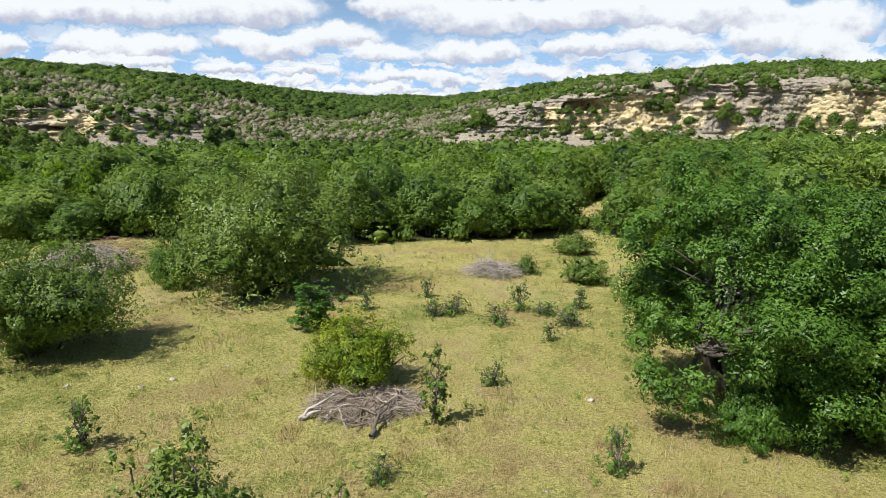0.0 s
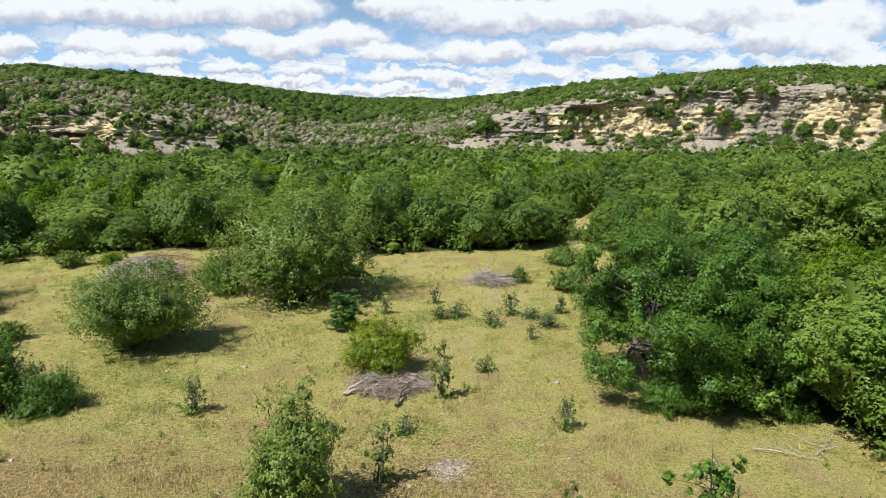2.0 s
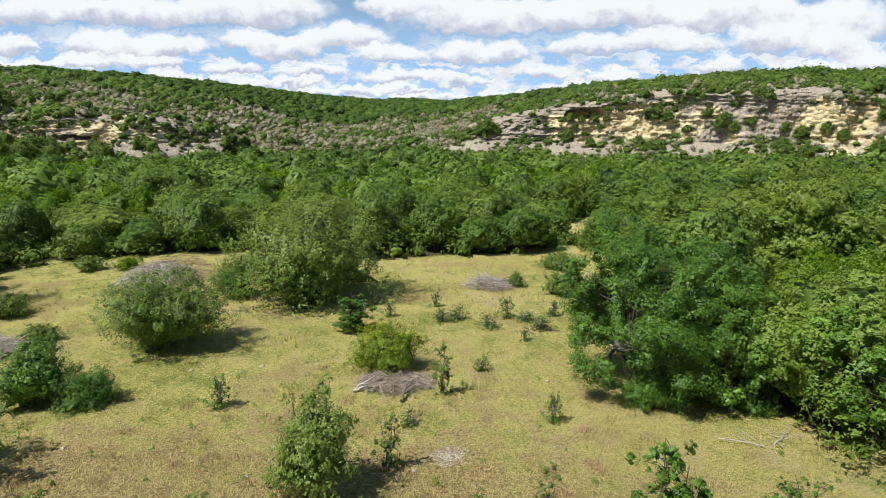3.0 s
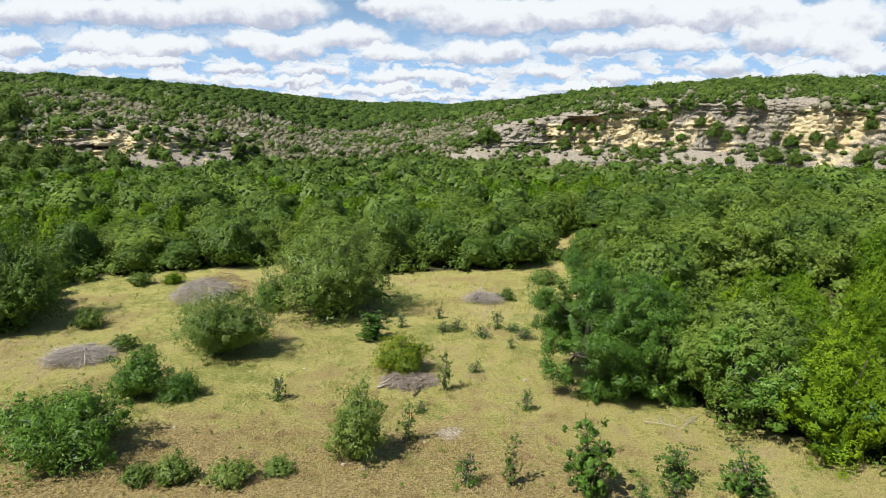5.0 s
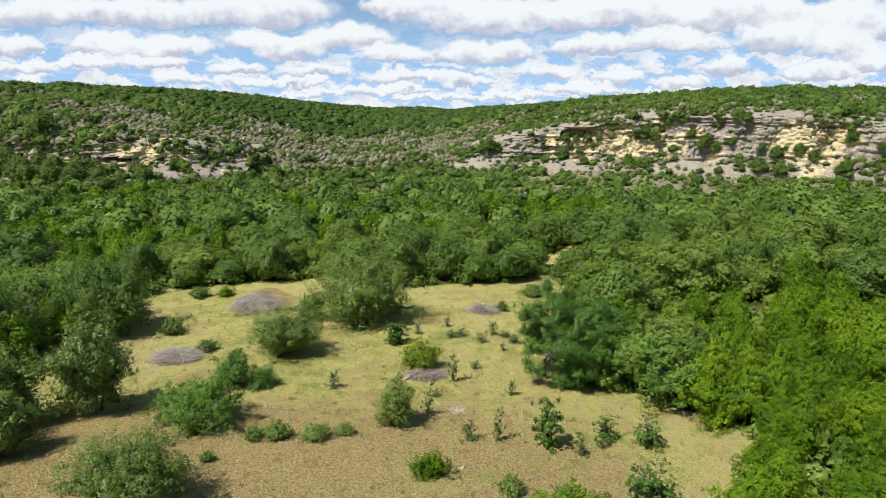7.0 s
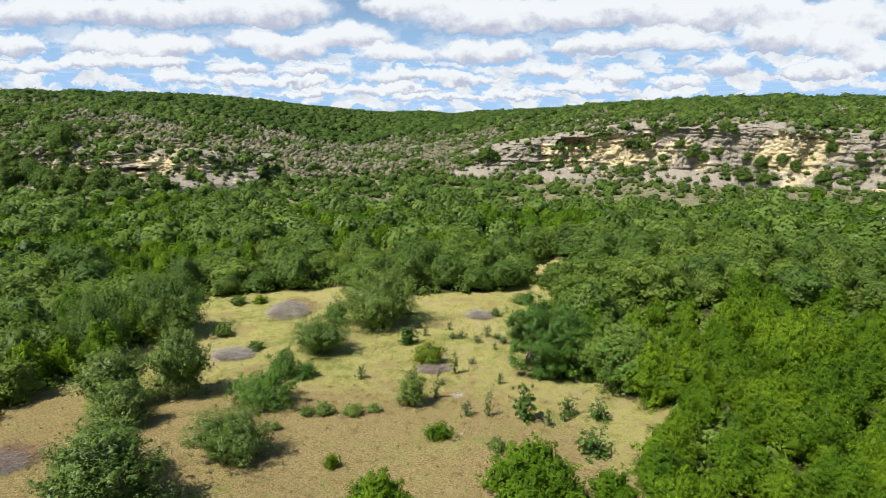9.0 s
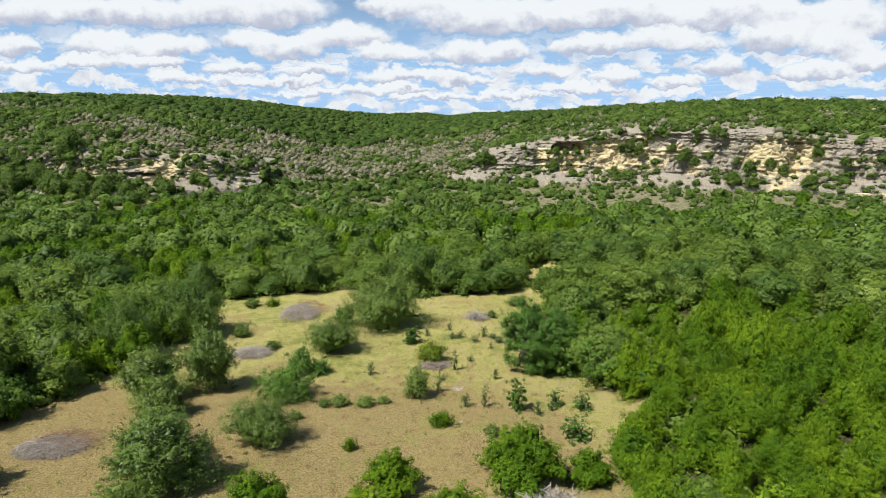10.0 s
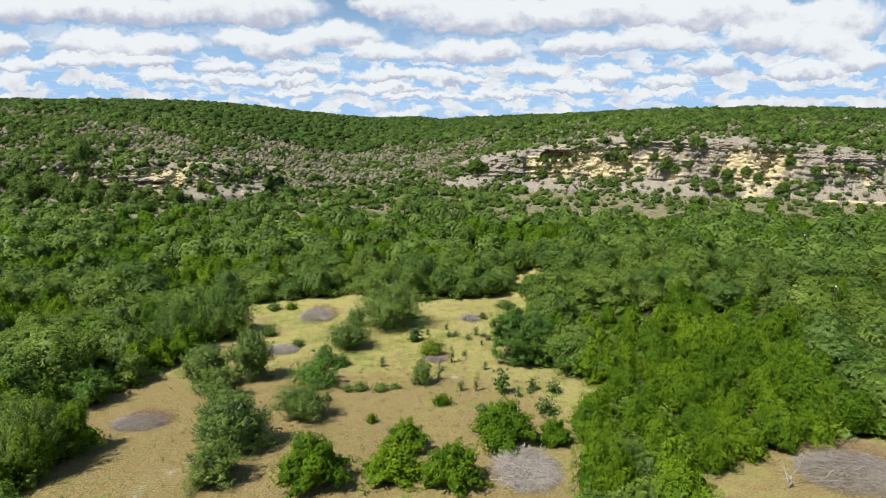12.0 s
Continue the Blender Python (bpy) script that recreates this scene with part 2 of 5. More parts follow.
BROWN_WOOD = wood_material("split_brown_wood", (0.46, 0.39, 0.32), (0.17, 0.13, 0.10))
DEAD = wood_material("weathered_dead_wood", (0.58, 0.525, 0.46), (0.21, 0.18, 0.15))
WEED = wood_material("dry_red_weed", (0.36, 0.24, 0.13), (0.17, 0.095, 0.05))
REDDISH = wood_material("reddish_dead_twigs", (0.40, 0.25, 0.17), (0.17, 0.10, 0.07))
GRASS, GROUND, LIMESTONE, STONE = grass_material(), ground_material(), limestone_material(), rock_material()
POLE_WOOD = wood_material("dark_pole_wood", (0.10, 0.085, 0.07), (0.03, 0.026, 0.02))
CERAMIC, _g = material("white_ceramic")
finish(_g, (0.8, 0.8, 0.78, 1.0), 0.3)


# ---------- mesh helpers ----------
class Bag:
    """Gathers triangles with a tint and, for foliage, a normal for each corner."""

    def __init__(self):
        self.v, self.f, self.t, self.m, self.n = [], [], [], [], 0

    def add(self, verts, faces, tint, normals=None):
        verts = np.asarray(verts, float).reshape(-1, 3)
        self.v.append(verts)
        self.f.append(np.asarray(faces, int).reshape(-1, 3) + self.n)
        self.t.append(np.broadcast_to(tint, len(verts)))
        if normals is not None:
            self.m.append(normals)
        self.n += len(verts)

    def arrays(self):
        return np.concatenate(self.v), np.concatenate(self.f), np.concatenate(self.t), np.concatenate(self.m) if self.m else None


def mesh_of(name, verts, faces, mat, values=None, smooth=False, normals=None):
    """A mesh from arrays: faces all of one size; values: named numbers for the corners."""
    me = bpy.data.meshes.new(name)
    verts, faces = np.asarray(verts, np.float32), np.asarray(faces, np.int32)
    count, sides = faces.shape
    me.vertices.add(len(verts))
    me.vertices.foreach_set("co", verts.ravel())
    me.loops.add(count * sides)
    me.loops.foreach_set("vertex_index", faces.ravel())
    me.polygons.add(count)
    me.polygons.foreach_set("loop_start", np.arange(0, count * sides, sides, dtype=np.int32))
    if smooth:
        me.polygons.foreach_set("use_smooth", np.ones(count, dtype=bool))
    for key, v in (values or {}).items():
        me.attributes.new(key, "FLOAT", "POINT").data.foreach_set("value", np.asarray(v, np.float32))
    me.update(calc_edges=True)
    if normals is not None:
        me.attributes.new("custom_normal", "FLOAT_VECTOR", "POINT").data.foreach_set("vector", np.asarray(normals, np.float32).ravel())
    me.materials.append(mat)
    return me


def bag_mesh(name, bag, mat, smooth=False):
    v, f, t, m = bag.arrays()
    return mesh_of(name, v, f, mat, {"tint": t}, smooth, m)


def part(name, me, parent, label=""):
    ob = new(name, me)
    ob.parent = parent
    return tagged(ob, label)


def ball(level):
    """A unit ball of triangles: its corners and faces."""
    b = bmesh.new()
    bmesh.ops.create_icosphere(b, subdivisions=level, radius=1.0)
    v, f = np.array([v.co[:] for v in b.verts]), np.array([[v.index for v in f.verts] for f in b.faces])
    b.free()
    return v, f


BALLS = {level: ball(level) for level in (2, 3, 4)}
ICO2_V, ICO2_F = BALLS[2]


def unit(a):
    return a / np.maximum(np.linalg.norm(a, axis=-1, keepdims=True), 1e-9)


def wobble(x, y, seed=0.0):
    """Smooth unevenness of about -1 to 1 over a plan, from a few crossed waves."""
    s = seed
    return (np.sin(x * 1.0 + 1.7 * np.sin(y * 0.63 + s) + s) + np.sin(y * 1.13 + 1.3 * np.sin(x * 0.71 + 2 * s)) + 0.6 * np.sin(1.9 * x - 1.4 * y + 3 * s)) / 2.6


def add_leaves(bag, rng, centres, outward, size, thin=0.5, spread=0.4, growth=0.0, along=None):
    """Small pointed leaves at the centres, lying over the side that faces outward; along: the way they point."""
    n = len(centres)
    normal = unit(outward + rng.normal(0, spread, (n, 3)) + (0, 0, 0.15))
    ahead = rng.normal(0, 1, (n, 3)) if along is None else along + rng.normal(0, 0.45, (n, 3))
    side = unit(np.cross(normal, ahead))
    ahead = np.cross(side, normal)
    half = size * rng.uniform(0.6, 1.3, (n, 1))
    v = np.stack([centres - ahead * half - side * half * thin, centres - ahead * half * 0.7 + side * half * thin, centres + ahead * half], 1)
    wide = np.cross(v[:, 1] - v[:, 0], v[:, 2] - v[:, 0])
    back = (wide * normal).sum(1) < 0
    v[back] = v[back][:, ::-1]
    tint = np.clip(rng.normal(0.48, 0.08, n) + growth, 0, 1.1)
    bag.add(v.reshape(-1, 3), np.arange(3 * n).reshape(-1, 3), np.repeat(tint, 3), np.repeat(unit(outward * 0.8 + normal * 0.45), 3, 0))


def add_sprays(bag, rng, points, outward, radius, per, size, thin=0.5, lift=0.4, growth=0.0, long=1.0):
    """A leafy shoot at each point: leaves round a short twig that reaches outward and up, narrowing to its tip."""
    n = len(points)
    axis = unit(outward * (1.0 - 0.5 * lift) + (0, 0, lift) + rng.normal(0, 0.22, (n, 3)))
    reach = radius * rng.uniform(0.7, 1.3, n)
    k = np.repeat(np.arange(n), per)
    t = rng.uniform(0, 1, len(k)) ** 0.8
    round_it = rng.normal(0, 1, (len(k), 3))
    round_it = unit(round_it - axis[k] * (round_it * axis[k]).sum(1, keepdims=True) + 0.35 * outward[k])
    at = points[k] + axis[k] * ((t - 0.35) * 1.5 * long * reach[k])[:, None] + round_it * (reach[k] * (1 - 0.72 * t) * rng.uniform(0.65, 1.05, len(k)))[:, None]
    facing = unit(0.45 * round_it + axis[k] * (0.1 + 0.3 * t)[:, None] + 0.85 * outward[k] + (0, 0, 0.35))
    own = np.broadcast_to(growth, n) + rng.normal(0, 0.07, n)
    add_leaves(bag, rng, at, facing, size, thin, 0.33, own[k] + 0.12 * (t - 0.5), axis[k])


def add_lobes(bag, rng, lobes, radii, middle, leaves, size, thin=0.5, core=0.6, squash=0.8, subs=0):
    """A crown of lobes: large sprays inside, tinted darker as inner shade, small leaf sprays over them."""
    if subs:
        # each lobe breaks up into smaller clusters over its outer side
        k = np.repeat(np.arange(len(lobes)), subs)
        way = unit(rng.normal(0, 1, (len(k), 3)) + 0.7 * unit(lobes[k] - middle) + (0, 0, 0.2))
        lobes, radii = lobes[k] + way * radii[k, None] * rng.uniform(0.45, 0.95, (len(k), 1)) * (1, 1, squash), radii[k] * rng.uniform(0.30, 0.55, len(k))
    share = radii ** 2 / (radii ** 2).sum()
    fresh = rng.uniform(-0.2, 0.2, len(lobes))   # some sprays are older, some fresher
    count = int(leaves * 0.16 * core)
    which = rng.choice(len(lobes), count, p=share)
    way = unit(rng.normal(0, 1, (count, 3)))
    add_leaves(bag, rng, lobes[which] + way * radii[which, None] * rng.uniform(0.1, 0.6, (count, 1)), way, size * 2.3, thin, growth=fresh[which] - 0.1)
    # leafy shoots over each cluster
    per = 9
    count = max(leaves // per, 1)
    which = rng.choice(len(lobes), count, p=share)
    out = unit(lobes[which] - middle)
    way = unit(rng.normal(0, 1, (count, 3)) + 0.55 * out + (0, 0, 0.3))
    d = radii[which, None] * rng.uniform(0.45, 0.9, (count, 1))
    add_sprays(bag, rng, lobes[which] + way * d * (1, 1, squash), way, radii[which] * 0.42, per, size, thin, 0.35, fresh[which])


def add_dome(bag, rng, radius, height, bumps, leaves, size, thin=0.5, bump=0.42, point=0.0, low=0.0, level=3, firm=0.93, tuft=0.2, per=5, lift=0.4, long=1.0, mottle=0.24):
    """A full crown down to the ground: heaped boughs, lumpy all over and set with leafy shoots; point: how far it narrows towards the top."""
    knobs = unit(rng.normal(0, 1, (bumps, 3)) + (0, 0, 0.25))
    reach = rng.uniform(0.55, 1.15, bumps)
    knots = unit(rng.normal(0, 1, (bumps * 5, 3)) + (0, 0, 0.25))
    fresh = rng.uniform(-mottle, mottle, bumps)   # some boughs are older, some fresher

    def swollen(way):
        broad = (np.exp((way @ knobs.T - 1) * bumps * 0.9) * reach).max(1)
        close = np.exp((way @ knots.T - 1) * bumps * 4.5).max(1)
        return 1 - bump + bump * 1.2 * broad + 0.22 * bump * close

    def laid(p):
        wide = 1 - point * np.clip(p[:, 2], 0, 1) + 0.55 * np.clip(-p[:, 2], 0, 1)
        v = np.stack([p[:, 0] * radius * wide, p[:, 1] * radius * wide, low + (height - low) * (0.42 + 0.58 * p[:, 2])], 1)
        v[:, 2] = np.maximum(v[:, 2], low + 0.05)
        return v

    # an added dense body that lets no light through; its darker tint paints inner shade
    body, faces = BALLS[level]
    solid = laid(body * (firm * swollen(body) * rng.uniform(0.95, 1.03, len(body)))[:, None])
    across = np.cross(solid[faces[:, 1]] - solid[faces[:, 0]], solid[faces[:, 2]] - solid[faces[:, 0]])
    normal = np.zeros_like(solid)
    for corner in range(3):
        np.add.at(normal, faces[:, corner], across)
    normal = unit(normal + 1e-6 * body)
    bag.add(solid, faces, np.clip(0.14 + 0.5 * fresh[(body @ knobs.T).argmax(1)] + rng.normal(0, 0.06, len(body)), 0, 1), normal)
    count = max(leaves // per, 8)
    k = np.arange(count) + 0.5
    turn, up = 2.39996 * k + rng.normal(0, 0.3, count), 1 - 1.86 * k / count + rng.normal(0, 0.03, count)
    flat = np.sqrt(np.clip(1 - up * up, 0.0, 1))
    way = unit(np.stack([flat * np.cos(turn), flat * np.sin(turn), np.clip(up, -1, 1)], 1))
    p = way * (swollen(way) * rng.uniform(0.90, 1.0, count))[:, None]
    facing = unit(normal[(way @ body.T).argmax(1)] + 0.15 * way)
    add_sprays(bag, rng, laid(p), facing, np.full(count, tuft), per, size, thin, lift, fresh[(way @ knobs.T).argmax(1)], long)


def add_tube(bag, pts, radii, sides=6, tint=0.5):
    """A tapered round stick along points."""
    pts = np.asarray(pts, float)
    ahead = unit(np.gradient(pts, axis=0))
    ref = np.where(np.abs(ahead[:, 2:3]) < 0.9, (0, 0, 1.0), (1.0, 0, 0))
    a = unit(np.cross(ahead, ref))
    b = np.cross(ahead, a)
    ang = np.arange(sides) / sides * 2 * np.pi
    ring = pts[:, None] + np.asarray(radii)[:, None, None] * (np.cos(ang)[None, :, None] * a[:, None] + np.sin(ang)[None, :, None] * b[:, None])
    faces = []
    for i in range(len(pts) - 1):
        for j in range(sides):
            p, q = i * sides + j, i * sides + (j + 1) % sides
            faces += [(p, q, q + sides), (p, q + sides, p + sides)]
    bag.add(ring.reshape(-1, 3), faces, tint)


def bent(rng, a, b, steps=5, sway=0.12):
    """A crooked line from a to b."""
    a, b = np.asarray(a, float), np.asarray(b, float)
    t = np.linspace(0, 1, steps)[:, None]
    p = a + (b - a) * t
    p[1:-1] += rng.normal(0, sway * np.linalg.norm(b - a) * 0.5, (steps - 2, 3))
    return p


# ---------- the lie of the land ----------
GROUND_Y = [-400, -50, -9, 12, 36, 60, 400]
GROUND_Z = [4.6, 4.6, 1.8, 0.0, -1.2, -1.6, -1.8]
FRONT_X = [-700, -300, -150, -120, -95, -75, -45, -12, 10, 30, 60, 90, 120, 150, 200, 300, 700]
FRONT_Y = [190, 195, 183, 178, 187, 204, 242, 252, 232, 228, 222, 213, 202, 187, 166, 130, 20]
CLIFF_X = [-700, -200, -150, -100, -86, -60, 0, 14, 30, 45, 60, 85, 130, 165, 200, 320, 700]
CLIFF_TOP = [14, 14, 14, 12, 10, 6, 5, 11, 14, 16.5, 19, 23, 22, 18, 15, 12, 12]
CLIFF_ON = [0.5, 0.8, 1, 1, 0.7, 0, 0, 0.8, 1, 1, 1, 1, 1, 1, 0.8, 0.4, 0.4]


def smooth(t):
    t = np.clip(t, 0, 1)
    return t * t * (3 - 2 * t)


def floor_height(x, y):
    swell = 2.6 * smooth((x - 9) / 18) * smooth((y - 22) / 20) * smooth((120 - y) / 50)
    return np.interp(y, GROUND_Y, GROUND_Z) + swell + 0.12 * wobble(x * 0.35, y * 0.35, 1.0) + 0.035 * wobble(x * 1.6, y * 1.6, 4.0)


def front_distance(x, y):
    return y - np.interp(x, FRONT_X, FRONT_Y) - 3.0 * wobble(x * 0.06, 0 * y, 2.0)


def hill_height(x, y):
    """The ground: meadow, valley floor, ravine, and the two hills with their stepped fronts."""
    low = floor_height(x, y)
    u = front_distance(x, y)
    top = np.interp(x, CLIFF_X, CLIFF_TOP)
    on = np.interp(x, CLIFF_X, CLIFF_ON)
    u = u - 10.0 * smooth(on * 1.5) * smooth((42 - u) / 26)
    plateau = np.interp(x, [-600, -260, -130, 0, 160, 400, 700], [50.5, 48.5, 41, 29.5, 36, 39, 39]) + 2.0 * wobble(x * 0.02, y * 0.02, 3.0)
    talus = smooth((u + 13) / 13) * 6.0
    stepped = talus + (top - 4.5) * smooth((u + 0.5) / 5.0) + (plateau - top) * (1 - np.exp(-np.maximum(u - 4, 0) / np.interp(x, [-60, 60, 110], [95, 80, 66])))
    gentle = talus * 0.6 + (plateau - 3) * (1 - np.exp(-np.maximum(u, 0) / 110))
    hill = on * stepped + (1 - on) * gentle
    axis = -28 - (np.clip(y, 240, 390) - 240) * 0.30
    bed = np.interp(y, [225, 280, 365, 480, 600, 800], [0.0, 3.5, 9.5, 22, 31, 32])
    side = 1 - np.exp(-(np.abs(x - axis) / 75) ** 1.35)
    hill = np.where(u > -13, np.minimum(hill, bed + 1.5) * (1 - side) + hill * side, 0)
    bumps = 0.8 * wobble(x * 0.11, y * 0.11, 5.0) * smooth(u / 20)
    far = smooth((np.hypot(x, y) - 750) / 500)
    return low + (hill + bumps) * (1 - far) + far * 30 * smooth(y / 200)


MEADOW = [(-12, -33), (-24, -27), (-31, -18), (-31.5, -9.5), (-39.5, -1.7), (-35.7, 1.2), (-34.3, 11), (-33.6, 15), (-33, 21.7), (-29, 25), (-36, 36), (-33.5, 42), (-23.6, 45), (-17, 47), (-4.6, 43), (7, 45), (10.5, 49), (13, 45), (12, 36), (12, 26), (9, 18), (11.5, 10.8), (15.5, 5.2), (11, -2.4), (10, -8.5), (8.5, -16.7), (6, -25), (-2, -31)]
SIDE_GLADE = [(17.0, -20), (18.5, -15.5), (24, -13.2), (30, -10), (38, -9), (42, -18), (30, -26)]
GAPS = [(28.2, 43.0, 3.5), (26.8, 39.0, 2.7), (16.2, 60.0, 2.9), (15.2, 55.5, 2.4), (46, 43.5, 2.8), (-52, 55, 2.4), (-40, 72, 2.2)]


def inside(x, y, poly):
    """Signed distance to an outline: positive within it."""
    x, y = np.asarray(x, float), np.asarray(y, float)
    best, within = np.full(x.shape, 1e9), np.zeros(x.shape, bool)
    for (ax, ay), (bx, by) in zip(poly, poly[1:] + poly[:1]):
        ex, ey = bx - ax, by - ay
        t = np.clip(((x - ax) * ex + (y - ay) * ey) / (ex * ex + ey * ey), 0, 1)
        best = np.minimum(best, np.hypot(x - ax - t * ex, y - ay - t * ey))
        cross = (ay > y) != (by > y)
        within ^= cross & (x < ex * (y - ay) / (ey if ey else 1e-9) + ax)
    return np.where(within, best, -best)


def openness(x, y):
    d = np.maximum(inside(x, y, MEADOW), inside(x, y, SIDE_GLADE))
    for gx, gy, r in GAPS:
        d = np.maximum(d, r - np.hypot(x - gx, y - gy))
    return d


def axis_steps(near, far, fine, growth):
    s, step = [0.0], fine
    while s[-1] < far:
        if s[-1] > near:
            step *= growth
        s.append(s[-1] + step)
    return np.array(s)


def build_ground():
    half = axis_steps(38, 2600, 1.05, 1.07)
    xs = np.concatenate([-half[:0:-1], half])
    ahead = axis_steps(60, 150, 0.8, 1.03)
    ahead = np.concatenate([ahead, np.arange(ahead[-1] + 2.5, 270, 2.5)])
    more = axis_steps(30, 2700, 4.0, 1.05)[1:]
    ys = np.concatenate([-axis_steps(50, 2600, 0.8, 1.06)[:0:-1], ahead, ahead[-1] + more])
    X, Y = np.meshgrid(xs, ys)
    Z = hill_height(X, Y)
    nx, ny = len(xs), len(ys)
    i = np.arange(ny - 1)[:, None] * nx + np.arange(nx - 1)[None]
    faces = np.stack([i, i + 1, i + nx + 1, i + nx], -1).reshape(-1, 4)
    x, y = X.ravel(), Y.ravel()
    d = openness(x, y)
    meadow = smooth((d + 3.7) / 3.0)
    # dry ground towards the near end of the meadow, a worn track, and pale scrapes
    dry = 0.80 * smooth((25 - y) / 32) * smooth((14 - x) / 8) + 0.6 * smooth((x - 15) / 3) * smooth(-y / 5) + 0.3 * wobble(x * 0.3, y * 0.3, 6.0) + 0.22 * smooth((19 - y) / 8) * smooth((3 - x) / 10)
    track = np.abs(x - np.interp(y, [-40, -16, -5, 2, 10], [-20, -25, -19.5, -18, -20]))
    bare = 0.36 * np.exp(-(track / 1.3) ** 2) * smooth((6 - y) / 5) * smooth((y + 22) / 8)
    line = np.interp(x, [-8, -4, 0, 6, 9, 11], [24, 27.5, 31.5, 38, 43, 52])
    rut = np.minimum(np.abs(y - line - 0.9), np.abs(y - line + 0.9))
    dry = dry + 0.5 * np.exp(-(rut / 0.35) ** 2) * smooth((x + 9) / 4) * smooth((13 - x) / 4)
    dry = dry + 0.22 * smooth((11 - y) / 6) * smooth((y + 8) / 6) * smooth((10 - x) / 6)
    side = np.interp(y, [-40, -26, -14, -6], [-23.5, -27.0, -24.5, -20.5])
    for off in (-0.9, 0.9):
        bare = bare + 0.42 * np.exp(-((x - side - off) / 0.4) ** 2) * smooth((-8 - y) / 4)
    for px, py, r, much in ((0.2, 9.4, 0.85, 1.1), (-9.5, 16.6, 1.3, 0.45), (4.4, 16.0, 0.7, 0.5), (-9.3, -2.0, 2.5, 0.3), (-13, 9.5, 1.6, 0.3), (-22, 8, 1.5, 0.3)):
        bare = bare + much * np.exp(-((x - px) ** 2 + (y - py) ** 2) / r ** 2)
    u = front_distance(x, y)
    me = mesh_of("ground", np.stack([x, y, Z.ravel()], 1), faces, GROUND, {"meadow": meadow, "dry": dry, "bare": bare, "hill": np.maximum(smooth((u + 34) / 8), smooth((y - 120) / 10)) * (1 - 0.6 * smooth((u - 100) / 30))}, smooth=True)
    tagged(new("ground", me), "dry grassy meadow, wooded valley floor and rising hills", "ground", kind="structure")


build_ground()


def hashed(a, b):
    """A settled random number from 0 to 1 for each pair."""
    t = np.sin(a * 12.9898 + b * 78.233) * 43758.5453
    return t - np.floor(t)


